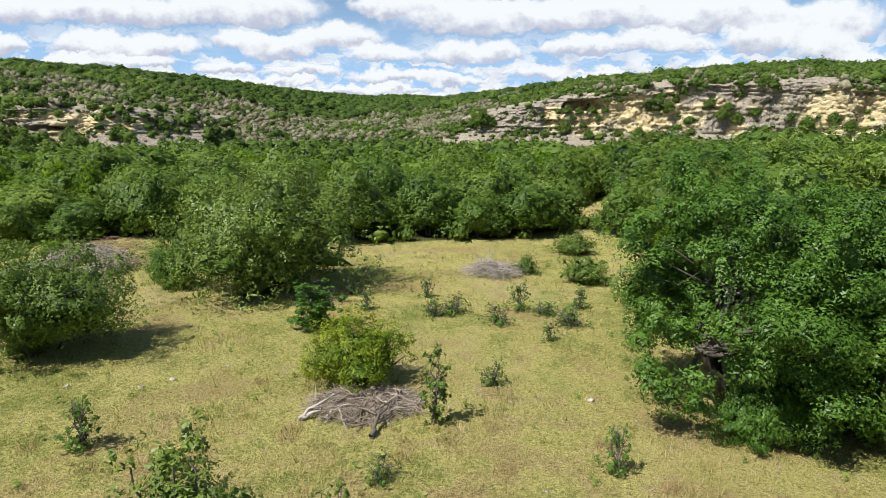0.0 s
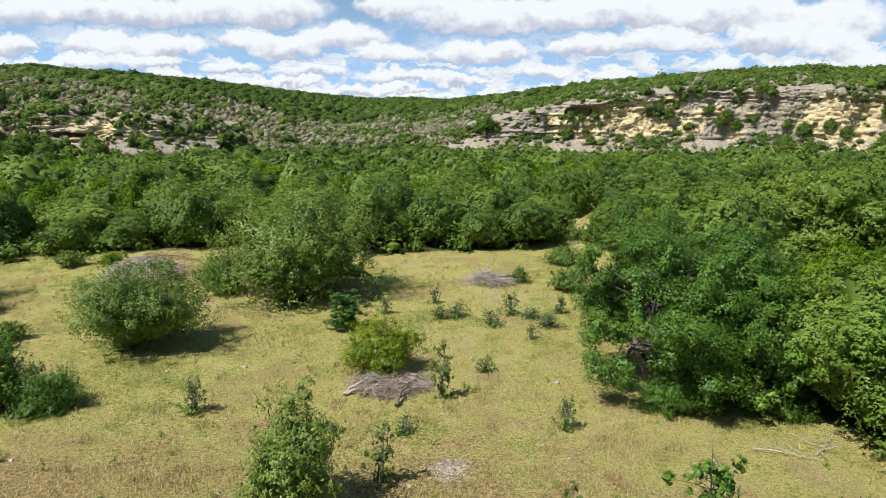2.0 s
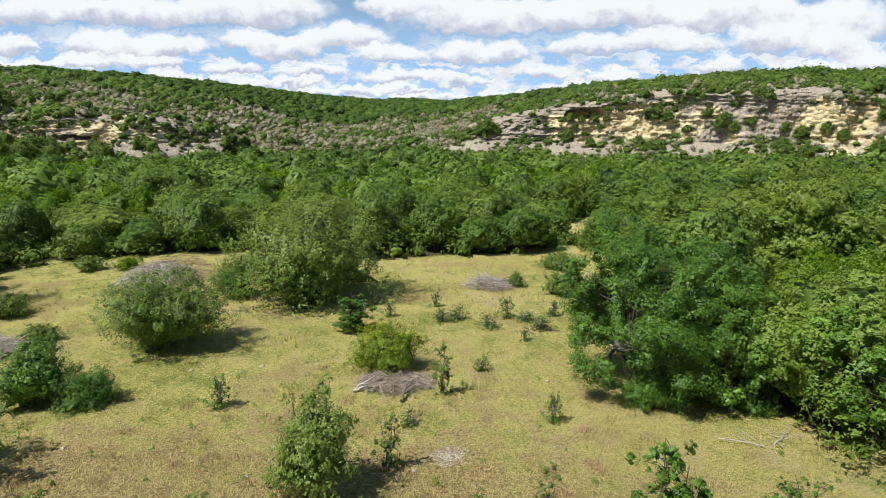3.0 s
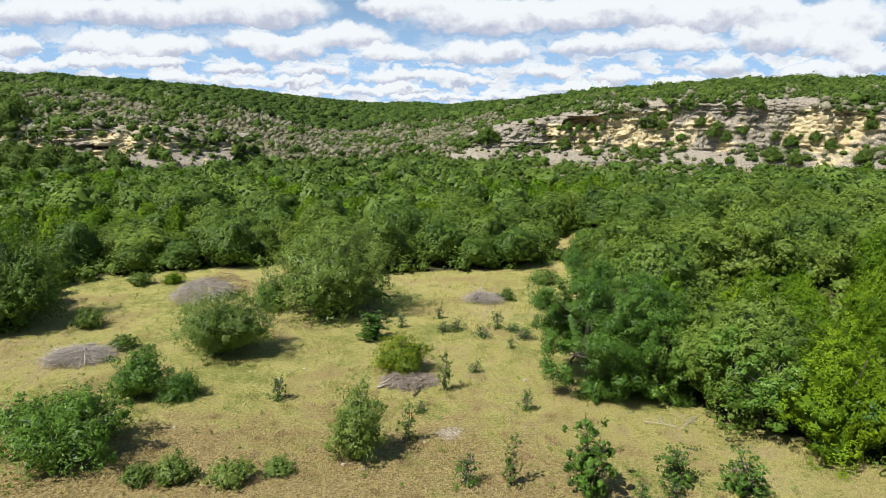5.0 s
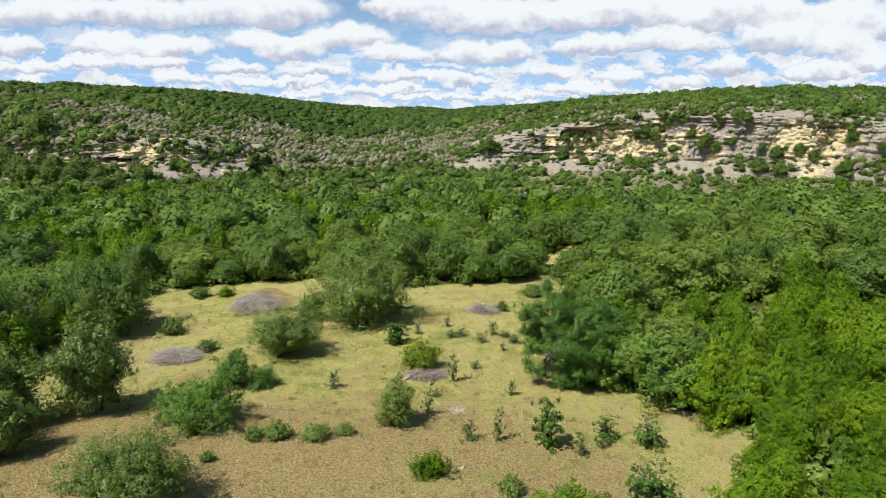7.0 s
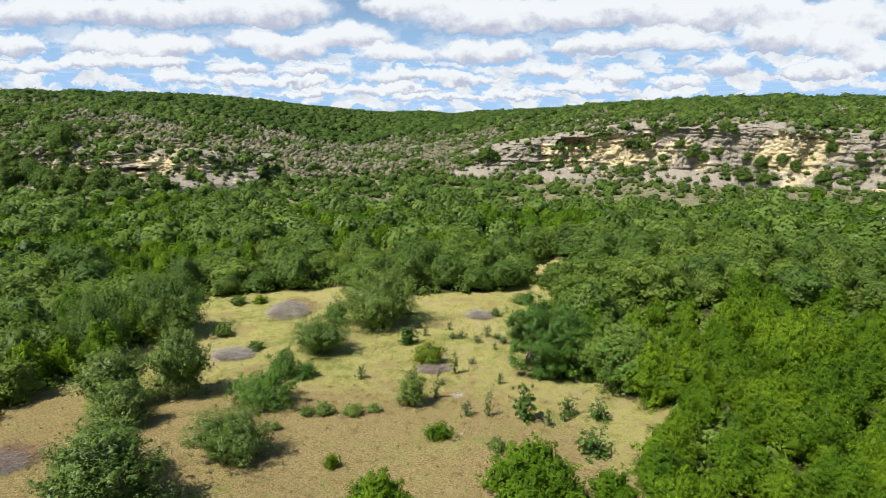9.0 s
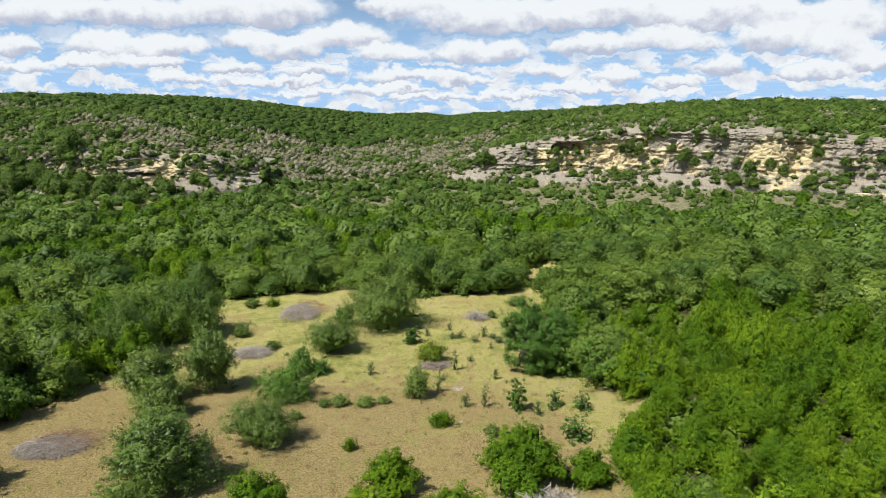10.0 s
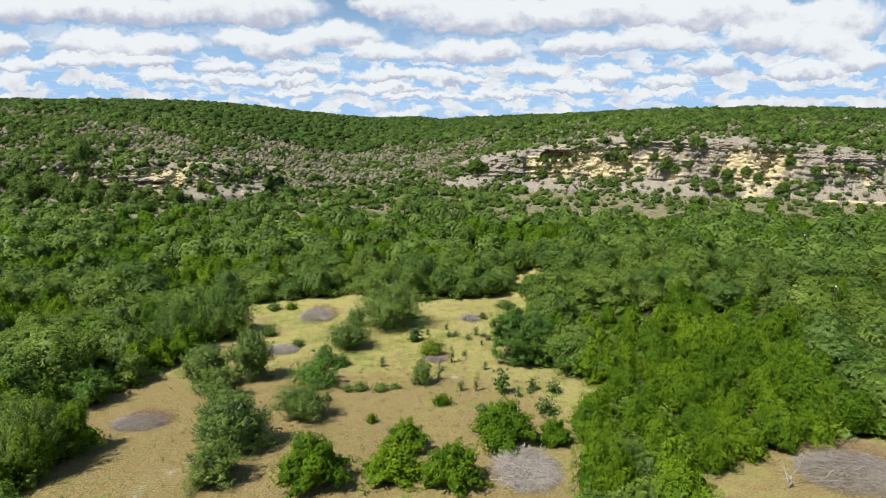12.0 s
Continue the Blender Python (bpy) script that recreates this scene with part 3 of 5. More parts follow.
def build_cliff(name, x0, x1, step, label, cave=None, seed=1, tone=0.0):
    """A stepped limestone face: beds of uneven depth, ledges between them, a hollow under one overhang."""
    xs = np.arange(x0, x1, step)
    w = np.linspace(0, 1, 96)
    X, W = np.meshgrid(xs, w)
    top = np.interp(X, CLIFF_X, CLIFF_TOP)
    us = [-12.5, -10.5, -5.0, -1.0, 0.6, 2.2, 4.0, 8.5, 15.0]
    base = np.interp(X, FRONT_X, FRONT_Y) + 3.0 * wobble(X * 0.06, 0 * X, 2.0)
    knots = [0, 0.10, 0.22, 0.32, 0.46, 0.62, 0.80, 0.92, 1.0]
    U = np.interp(W, knots, us) + 0 * X
    levels = [-2.6 + 0 * X, 1.0 + 0 * X, 2.8 + 0 * X, 4.6 + 0 * X, 4.6 + (top - 4.6) * 0.35, 4.6 + (top - 4.6) * 0.72, top - 0.6, top + 1.2, top + 2.0]
    Z = np.zeros_like(X)
    for (ka, kb), (la, lb) in zip(zip(knots, knots[1:]), zip(levels, levels[1:])):
        t = (W - ka) / (kb - ka)
        sel = (t >= 0) & (t <= 1.0001)
        Z = np.where(sel, la + (lb - la) * t, Z)
    Z = Z + 0.5 * wobble(X * 0.05, Z * 0.2, seed)
    # beds of uneven thickness, each broken into blocks that stand more or less proud
    bed = Z / 0.85 + 0.45 * np.sin(Z * 0.9 + seed) + 0.5 * wobble(X * 0.05, 0 * Z, seed + 3)
    i, frac = np.floor(bed), bed - np.floor(bed)
    length = 0.8 + 1.9 * hashed(i, 3.0)
    cell = np.floor((X + 9 * hashed(i, 1.0) + 0.8 * np.sin(Z * 3.1 + i)) / length)
    depth = 0.9 * (hashed(i, cell) - 0.5) + 0.12 * wobble(X * 1.9, Z * 2.3, seed) + 0.55 * (hashed(np.floor(X / 1.1 + 0.5 * i), np.floor(Z / 0.5)) - 0.5)
    # here and there a strong bed juts over a washed-out one
    strong = smooth((hashed(i, 7.0) - 0.62) / 0.1) * smooth((wobble(X * 0.11 + 2.3 * i, 0 * Z, seed + 4) - 0.05) / 0.3)
    depth = depth - 0.8 * strong + 1.3 * (hashed(np.floor(X / 2.7 + 0.3 * np.sin(Z)), np.floor(Z / 3.1)) - 0.5)
    steep = smooth((W - 0.26) / 0.06) * smooth((0.95 - W) / 0.1) + 0.3
    buttress = 2.4 * wobble(X * 0.16 + 0.1 * Z, Z * 0.12, seed + 8) + 1.5 * wobble(X * 0.37, Z * 0.22, seed + 2)
    gully = 4.5 * smooth((wobble(X * 0.075, 0 * X, seed + 8) - 0.35) / 0.4)
    cap = 1.3 * smooth((W - 0.68) / 0.03) * smooth((0.84 - W) / 0.05) * smooth(wobble(X * 0.09, 0 * X, seed + 6) * 2 + 0.6)
    U = U + steep * depth * 0.95 - cap + (gully + buttress) * smooth((W - 0.12) / 0.25) * smooth((1.0 - W) / 0.08)
    if cave:
        cx, cz, hw, hh = cave
        tall = hh * (1 + 0.25 * wobble(X * 0.8, 0 * X, 3.0))
        below = np.where(Z < cz, 0.45, 1.0)
        arch = 1 - (np.abs(X - cx - 0.4 * (Z - cz)) / hw) ** 3 - (np.abs(Z - cz) / (tall * below)) ** 2
        U = U + 9.0 * smooth(arch * 2.2)
        roof = 1 - ((X - cx) / (hw * 1.15)) ** 2 - ((Z - cz - hh * 1.25) / 1.1) ** 2
        U = U - 2.0 * smooth(roof * 2)
    nx, ny = len(xs), len(w)
    k = np.arange(ny - 1)[:, None] * nx + np.arange(nx - 1)[None]
    faces = np.stack([k, k + 1, k + nx + 1, k + nx], -1).reshape(-1, 4)
    ground = floor_height(X, base)
    # fresh cream rock where the face has broken away, grey where it has long been bare
    zone = np.interp(X, [-125, -112, -104, -100, 14, 36, 40, 46, 84, 92, 120, 126, 140, 150], [0.1, -0.2, -0.2, 0.15, 0.5, 0.5, -0.25, -0.12, -0.12, 0.3, 0.3, -0.12, -0.12, 0.35])
    grey = tone + 0.22 + zone + 0.4 * smooth((0.36 - W) / 0.1) + 0.45 * smooth((W - 0.70) / 0.08) + 0.2 * wobble(X * 0.055, Z * 0.06, seed + 5) + 0.22 * wobble(X * 0.21, Z * 0.3, seed + 9)
    me = mesh_of(name, np.stack([X, base + U, Z + ground * 0.4], -1).reshape(-1, 3), faces, LIMESTONE, {"grey": grey.ravel()})
    tagged(new(name, me), label, "cliff", kind="structure")
    return X, base + U, Z + ground * 0.4, W


cliff_right = build_cliff("cliff_east", 0, 215, 0.34, "cream and grey layered limestone cliff with a shallow cave", cave=(52.5, 14.2, 8.0, 3.2), seed=1)
cliff_left = build_cliff("cliff_west", -240, -77, 0.38, "broken grey limestone bluff half covered in scrub", cave=(-118, 6.6, 5.0, 1.2), seed=6, tone=0.06)


# ---------- plants ----------
def oak_template(seed, radius, height, clear, lobes, leaves, leaf, mat, stems=3, name="live_oak_tree", flat=0.8, stem_radius=0.16, core=0.62, twigs=0, limbs=99, sides=7, full=True):
    """A live oak: leaning stems, crooked limbs to every lobe, and a broad lumpy crown."""
    rng = np.random.default_rng(seed)
    half = (height - clear) / 2
    middle = np.array([0, 0, clear + half * 0.9])
    way = unit(rng.normal(0, 1, (lobes, 3)))
    way[:, 2] = np.abs(way[:, 2]) * rng.choice([1, 1, -0.5, -0.9], lobes)
    under = way[:, 2] < 0
    way[under, :2] = unit(way[under, :2]) * rng.uniform(0.6, 1.0, (under.sum(), 1))
    reach = rng.uniform(0.45, 0.86, (lobes, 1))
    c = middle + way * reach * (radius, radius, half)
    r = rng.uniform(0.18, 0.36, lobes) * min(radius, half * 1.6)
    c[:, 2] = np.clip(c[:, 2], r * 0.8 + 0.1, height - r * 0.75)
    c[:, 2] *= height / (c[:, 2] + r * flat * 0.9).max()
    c[:, :2] *= radius / np.sort(np.hypot(c[:, 0], c[:, 1]) + r)[-3]
    crown = Bag()
    if full:
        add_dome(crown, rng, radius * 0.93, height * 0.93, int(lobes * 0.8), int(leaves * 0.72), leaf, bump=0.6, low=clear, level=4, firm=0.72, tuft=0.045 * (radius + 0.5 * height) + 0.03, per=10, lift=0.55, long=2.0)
    add_lobes(crown, rng, c, r, middle, int(leaves * (0.28 if full else 1.0)), leaf, core=0.0 if full else core, squash=flat, subs=6)
    # young shoots that stand out of the crown's top and flanks
    shoots = int(4 + 7 * radius)
    way = unit(rng.normal(0, 1, (shoots, 3)) * (1, 1, 0.5) + (0, 0, 0.55))
    add_sprays(crown, rng, middle + way * rng.uniform(0.86, 1.0, (shoots, 1)) * (radius, radius, height - middle[2]), way, np.full(shoots, 0.05 * radius + 0.06), max(leaves // 700, 10), leaf, 0.5, 0.75, 0.05, 3.4)
    wood = Bag()
    forks = []
    for s in range(stems):
        a = rng.uniform(0, 2 * math.pi)
        foot = np.array([math.cos(a), math.sin(a), 0]) * radius * 0.09 * (stems > 1)
        fork = foot * rng.uniform(2.0, 5.0) + (rng.normal(0, 0.1), rng.normal(0, 0.1), clear + half * 0.5)
        add_tube(wood, bent(rng, foot - (0, 0, 0.3), fork, 5), np.linspace(stem_radius, stem_radius * 0.6, 5), sides, rng.uniform(0, 1))
        forks.append(fork)
    for k in range(min(lobes, limbs)):
        fork = forks[k % stems]
        add_tube(wood, bent(rng, fork, c[k], 5, 0.18), np.linspace(stem_radius * 0.5, 0.015, 5), min(sides, 5), rng.uniform(0, 1))
    for k in range(twigs):
        j = rng.integers(lobes)
        tip = c[j] + unit(rng.normal(0, 1, 3)) * r[j] * 1.05
        add_tube(wood, bent(rng, c[j] * 0.6 + forks[0] * 0.4, tip, 4, 0.2), np.linspace(0.022, 0.006, 4), 3, 1.0)
    return make_plant(name, crown, wood, mat)


def juniper_template(seed, radius, height, lobes, leaves, leaf, mat=None, name="juniper_tree", stems=2, firm=0.82, limbs=12, per=7, level=4, tuft=0.15):
    """A juniper: foliage down to the ground in upright tufts round a leaning stem."""
    rng = np.random.default_rng(seed)
    c, r = [], []
    for k in range(lobes):
        h = rng.uniform(0.12, 0.9)
        wide = radius * (1.0 - 0.75 * h ** 2.2) * rng.uniform(0.35, 0.8)
        a = rng.uniform(0, 2 * math.pi)
        c.append((wide * math.cos(a), wide * math.sin(a), h * height))
        r.append(radius * rng.uniform(0.22, 0.38))
    c, r = np.array(c), np.array(r)
    c[:, 2] = np.clip(c[:, 2], r * 0.75, height - r)
    crown = Bag()
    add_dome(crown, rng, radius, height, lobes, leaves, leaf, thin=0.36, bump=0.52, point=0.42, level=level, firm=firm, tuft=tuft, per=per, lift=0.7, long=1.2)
    wood = Bag()
    for s in range(stems):
        foot = rng.normal(0, 0.12, 3) * (1, 1, 0)
        add_tube(wood, bent(rng, foot - (0, 0, 0.3), (rng.normal(0, 0.3), rng.normal(0, 0.3), height * 0.8), 5, 0.1), np.linspace(0.11, 0.02, 5), 6, rng.uniform(0, 1))
    for k in range(min(lobes, limbs)):
        add_tube(wood, bent(rng, (0, 0, c[k, 2] * 0.6), c[k], 4, 0.15), np.linspace(0.05, 0.012, 4), 4, rng.uniform(0, 1))
    return make_plant(name, crown, wood, mat or JUNIPER)


def sapling_template(seed, radius, height, shoots, leaves, leaf, mat=None, name="oak_sapling", core=0.0):
    """A young tree: thin upright shoots with leaf tufts along them and gaps between."""
    rng = np.random.default_rng(seed)
    crown, wood = Bag(), Bag()
    c, r = [], []
    for s in range(shoots):
        a, h = rng.uniform(0, 2 * math.pi), height * rng.uniform(0.6, 1.0) if s else height
        tip = np.array([math.cos(a) * radius * 0.7, math.sin(a) * radius * 0.7, h]) * (rng.uniform(0.3, 1.0), rng.uniform(0.3, 1.0), 1)
        line = bent(rng, (0, 0, -0.15), tip, 7, 0.08)
        add_tube(wood, line, np.linspace(0.035, 0.006, 7), 5, rng.uniform(0, 1))
        for k in range(20):
            t = rng.uniform(0.15, 1.0)
            at = np.array([np.interp(t, np.linspace(0, 1, 7), line[:, i]) for i in range(3)])
            off = rng.normal(0, 1, 3) * (1, 1, 0.5) * radius * 0.38 * (1.2 - 0.6 * t)
            c.append(at + off)
            r.append(radius * rng.uniform(0.11, 0.24) * (1.15 - 0.5 * t))
            add_tube(wood, bent(rng, at, at + off, 3), np.linspace(0.012, 0.004, 3), 3, rng.uniform(0, 1))
    add_lobes(crown, rng, np.array(c), np.array(r), np.array([0, 0, height * 0.3]), leaves, leaf, core=core, squash=1.1)
    return make_plant(name, crown, wood, mat or BRIGHT_OAK)


def thicket_oak_template(seed, radius, height, bumps, leaves, leaf, firm=0.82, per=7, level=4, tuft=0.19):
    """An oak of the thicket: a lumpy rounded crown on short stems."""
    rng = np.random.default_rng(seed)
    crown, wood = Bag(), Bag()
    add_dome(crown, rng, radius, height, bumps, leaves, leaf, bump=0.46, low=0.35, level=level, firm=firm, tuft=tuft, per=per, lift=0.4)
    for k in range(3):
        tip = rng.normal(0, 0.35 * radius, 3) * (1, 1, 0) + (0, 0, height * 0.7)
        add_tube(wood, bent(rng, (0.1 * k, 0, -0.3), tip, 4, 0.15), np.linspace(0.11, 0.03, 4), 4, rng.uniform(0, 1))
    return make_plant("live_oak_tree", crown, wood, OAK)


def make_plant(name, crown, wood, mat):
    root = new(name)
    part("trunk", bag_mesh("trunk", wood, BARK, True), root, "grey rough bark")
    part("crown", bag_mesh("crown", crown, mat), root)
    return root


def stand(template, x, y, wide=1.0, tall=None, turn=0.0, label="", category="tree", group="", sink=0.0):
    """Sets a copy of a plant on the ground."""
    z = float(hill_height(np.array(x), np.array(y)))
    tall = wide if tall is None else tall
    ob = copy_thing(template, pose(x, y, z - sink, 0, 0, turn) @ Matrix.Diagonal((wide, wide, tall, 1.0)))
    return tagged(ob, label, category, group)


def retire(template):
    """Takes a finished template away once its copies stand."""
    for o in (*template.children_recursive, template):
        bpy.data.objects.remove(o)


# The meadow's own trees and bushes, one by one.
GREAT_OAK = oak_template(11, 4.1, 7.0, 0.2, 64, 125000, 0.046, BRIGHT_OAK, stems=4, stem_radius=0.2, twigs=80, core=0.9, full=False)
MID_OAK = oak_template(12, 4.9, 6.7, 0.0, 50, 36000, 0.09, SAGE_OAK, stems=4, stem_radius=0.17, twigs=60, core=0.58)
DARK_OAK = oak_template(29, 4.9, 6.7, 0.0, 46, 30000, 0.09, OAK, stems=4, stem_radius=0.17, twigs=40, core=0.58)
BUSH_OAK = oak_template(13, 3.1, 4.2, 0.0, 36, 30000, 0.06, SAGE_OAK, stems=5, stem_radius=0.09, twigs=50, core=0.5)
ROUND_OAK = oak_template(14, 2.6, 4.3, 0.0, 26, 17000, 0.08, BRIGHT_OAK, stems=3, stem_radius=0.1, twigs=40, core=0.55)
TALL_OAK = oak_template(27, 2.4, 5.4, 0.25, 30, 21000, 0.08, SAGE_OAK, stems=4, stem_radius=0.09, twigs=110, core=0.6)
EDGE_OAK = oak_template(28, 2.6, 4.6, 0.45, 36, 26000, 0.062, BRIGHT_OAK, stems=4, stem_radius=0.09, core=0.9, twigs=130, full=False)
WIDE_SHRUB = oak_template(16, 2.9, 2.6, 0.0, 30, 20000, 0.06, BRIGHT_OAK, stems=5, stem_radius=0.05, name="oak_shrub", core=0.5)
GREY_SHRUB = oak_template(17, 1.5, 3.1, 0.0, 30, 15000, 0.05, SAGE_OAK, stems=4, stem_radius=0.045, name="oak_shrub", core=0.4)
YELLOW_SHRUB = oak_template(18, 1.9, 2.1, 0.0, 26, 17000, 0.042, YELLOW, stems=5, stem_radius=0.04, name="yellow_shrub", core=0.5)
LOW_SHRUB = oak_template(19, 1.0, 0.95, 0.0, 12, 4200, 0.045, SAGE_OAK, stems=3, stem_radius=0.03, name="low_shrub", core=0.45, sides=4)
LOW_SHRUB_B = oak_template(20, 1.0, 1.1, 0.0, 12, 4200, 0.045, JUNIPER, stems=3, stem_radius=0.03, name="low_shrub", core=0.45, sides=4)
WISP = sapling_template(31, 0.75, 0.85, 6, 2000, 0.036)
GREY_LOW = oak_template(30, 1.0, 1.0, 0.0, 12, 3600, 0.045, SAGE_OAK, stems=3, stem_radius=0.03, name="low_shrub", core=0.45, sides=4)
SAPLING_A = sapling_template(21, 0.55, 2.1, 4, 3600, 0.04, SAGE_OAK)
SAPLING_B = sapling_template(22, 0.95, 3.2, 6, 9500, 0.05, core=0.3)
SAPLING_C = sapling_template(23, 0.55, 1.35, 5, 1900, 0.038)
SAPLING_D = sapling_template(24, 0.8, 1.6, 6, 4200, 0.045)
BIG_JUNIPER = juniper_template(25, 2.9, 4.1, 40, 15000, 0.10)
MID_JUNIPER = juniper_template(26, 2.2, 3.2, 30, 9000, 0.10)

OAK_LABEL = "grey-green live oak with a broad ragged crown"
stand(GREAT_OAK, 8.5, 15.8, 1.08, 1.0, 20, "large spreading live oak with dense glossy crown and dead twigs", "tree", "meadow oaks")
stand(MID_OAK, -9.3, 30.4, 1.12, 1.0, 0, "broad grey-green live oak shading the open grass", "tree", "meadow oaks")
stand(BUSH_OAK, -14.0, 19.9, 1.0, 1.0, 60, "bushy live oak with foliage down to the grass", "tree", "meadow oaks")
stand(WIDE_SHRUB, -14.7, 31.2, 0.55, 1.05, 0, "low oak bush growing against a larger oak", "shrub", "meadow shrubs")
stand(SAPLING_B, -5.1, 23.3, 1.25, 0.72, 90, "thin young oak with a small open crown", "tree", "meadow oaks")
stand(YELLOW_SHRUB, -2.6, 17.2, 1.0, 1.08, 0, "rounded shrub with yellow-green leaves behind cut branches", "shrub", "meadow shrubs")
stand(GREY_SHRUB, -3.7, 7.1, 0.9, 1.05, 0, "upright grey-green oak shrub in dry grass", "shrub", "meadow shrubs")
stand(WIDE_SHRUB, -15.8, 6.8, 1.0, 1.05, 30, "wide dark green oak shrub in dry grass", "shrub", "meadow shrubs")
stand(ROUND_OAK, -16.1, 13.3, 0.62, 0.62, 10, "small bushy oak with bright leaves", "tree", "meadow oaks")
stand(WIDE_SHRUB, -14.1, 13.4, 0.45, 0.6, 200, "small oak shrub beside a bushy oak", "shrub", "meadow shrubs")
stand(EDGE_OAK, 12.0, 14.0, 1.0, 0.95, 40, "bright green live oak at the edge of the thicket", "tree", "meadow oaks")
stand(EDGE_OAK, 14.2, 10.6, 1.1, 1.0, 160, "bright green live oak at the edge of the thicket", "tree", "meadow oaks")
stand(EDGE_OAK, 17.0, 8.3, 1.0, 0.85, 50, "live oak with grey dead twigs under its leaves", "tree", "meadow oaks")
stand(WIDE_SHRUB, 11.6, 13.2, 0.34, 0.45, 20, "low oak growth under a large oak", "shrub", "meadow shrubs")
stand(WIDE_SHRUB, 7.9, 13.4, 0.42, 0.62, 75, "low dark oak growth in the shade of a large oak", "shrub", "meadow shrubs")
stand(WIDE_SHRUB, 9.9, 14.6, 0.42, 0.5, 140, "low dark oak growth in the shade of a large oak", "shrub", "meadow shrubs")
stand(TALL_OAK, -23.4, 8.8, 1.05, 1.2, 0, OAK_LABEL, "tree", "meadow oaks")
stand(TALL_OAK, -27.9, 6.2, 1.25, 0.95, 130, OAK_LABEL, "tree", "meadow oaks")
stand(DARK_OAK, -32.8, 26.3, 0.95, 1.12, 70, "tall dark live oak casting shade on the meadow", "tree", "meadow oaks")
stand(DARK_OAK, -36.5, 18.5, 0.8, 1.0, 140, "dark live oak at the meadow's edge", "tree", "meadow oaks")
stand(TALL_OAK, -19.4, -9.2, 1.3, 1.0, 210, "open-crowned live oak with bare grey stems", "tree", "meadow oaks")
stand(BUSH_OAK, -15.1, -2.3, 0.95, 0.85, 10, "grey-green bushy oak beside the worn track", "tree", "meadow oaks")
stand(TALL_OAK, -21.4, -5.6, 0.95, 0.85, 40, OAK_LABEL, "tree", "meadow oaks")
stand(TALL_OAK, -24.8, 2.2, 0.8, 0.7, 240, OAK_LABEL, "tree", "meadow oaks")
stand(TALL_OAK, -19.2, -14.2, 0.9, 0.65, 80, "small open live oak in dry grass", "tree", "meadow oaks")
stand(DARK_OAK, -34.5, -13.4, 0.72, 1.0, 30, "dark live oak casting shade on the dry track", "tree", "meadow oaks")
stand(ROUND_OAK, -38.5, 1.0, 1.1, 0.85, 75, "bright green oak against the dense thicket", "tree", "meadow oaks")

stand(BIG_JUNIPER, 4.1, -8.2, 1.05, 0.98, 0, "round dense juniper with foliage to the ground", "tree", "meadow junipers")
stand(BIG_JUNIPER, -11.1, -14.7, 1.0, 1.05, 100, "round dense juniper with foliage to the ground", "tree", "meadow junipers")
stand(MID_JUNIPER, -4.4, -9.0, 0.9, 0.88, 0, "small rounded juniper in dry grass", "tree", "meadow junipers")
stand(MID_JUNIPER, -5.4, -13.8, 1.1, 0.85, 60, "small rounded juniper in dry grass", "tree", "meadow junipers")
stand(BIG_JUNIPER, -0.6, -14.6, 0.9, 0.9, 200, "dark green juniper beside a heap of branches", "tree", "meadow junipers")
stand(MID_JUNIPER, 8.6, -8.0, 0.75, 0.72, 300, "small juniper at the thicket's edge", "tree", "meadow junipers")

for x, y, wide, tall, turn, kind in ((-0.2, 14.4, 0.9, 1.05, 0, SAPLING_A), (-1.8, 8.5, 0.8, 0.86, 50, SAPLING_A), (-8.8, 13.2, 1.0, 1.02, 20, SAPLING_C), (5.1, 4.0, 1.0, 1.04, 0, SAPLING_B), (2.4, 4.7, 0.75, 0.93, 140, SAPLING_A),
                                     (0.7, 4.8, 1.05, 0.95, 80, SAPLING_C), (8.8, 5.0, 1.0, 0.97, 0, SAPLING_D), (6.8, 3.2, 0.8, 0.9, 150, SAPLING_C), (11.0, 4.4, 1.2, 1.0, 70, SAPLING_D), (9.4, -1.2, 1.6, 1.15, 30, SAPLING_D),
                                     (3.5, 26.1, 1.1, 1.05, 30, SAPLING_C), (-0.8, 28.3, 0.75, 0.75, 60, SAPLING_C), (-3.5, 26.1, 0.9, 0.75, 0, SAPLING_C), (0.4, 25.4, 1.0, 1.0, 130, WISP), (-0.4, 25.0, 0.8, 1.0, 10, WISP), (2.3, 23.7, 1.0, 0.9, 210, WISP), (4.0, 21.2, 0.6, 0.55, 70, SAPLING_C), (6.4, 26.4, 0.9, 0.8, 310, SAPLING_C), (4.6, 25.3, 1.1, 0.8, 20, WISP), (-1.4, 11.6, 0.6, 0.7, 160, WISP), (-4.6, 29.0, 0.9, 0.9, 240, WISP), (8.2, 4.0, 0.7, 0.7, 240, SAPLING_C), (3.9, 12.0, 0.7, 0.9, 0, SAPLING_C), (5.2, 23.3, 1.1, 1.0, 10, WISP), (1.5, 17.0, 0.6, 0.9, 90, WISP)):
    stand(kind, x, y, wide, tall, turn, "young oak sapling with fresh green leaves in dry grass", "sapling", "meadow saplings")
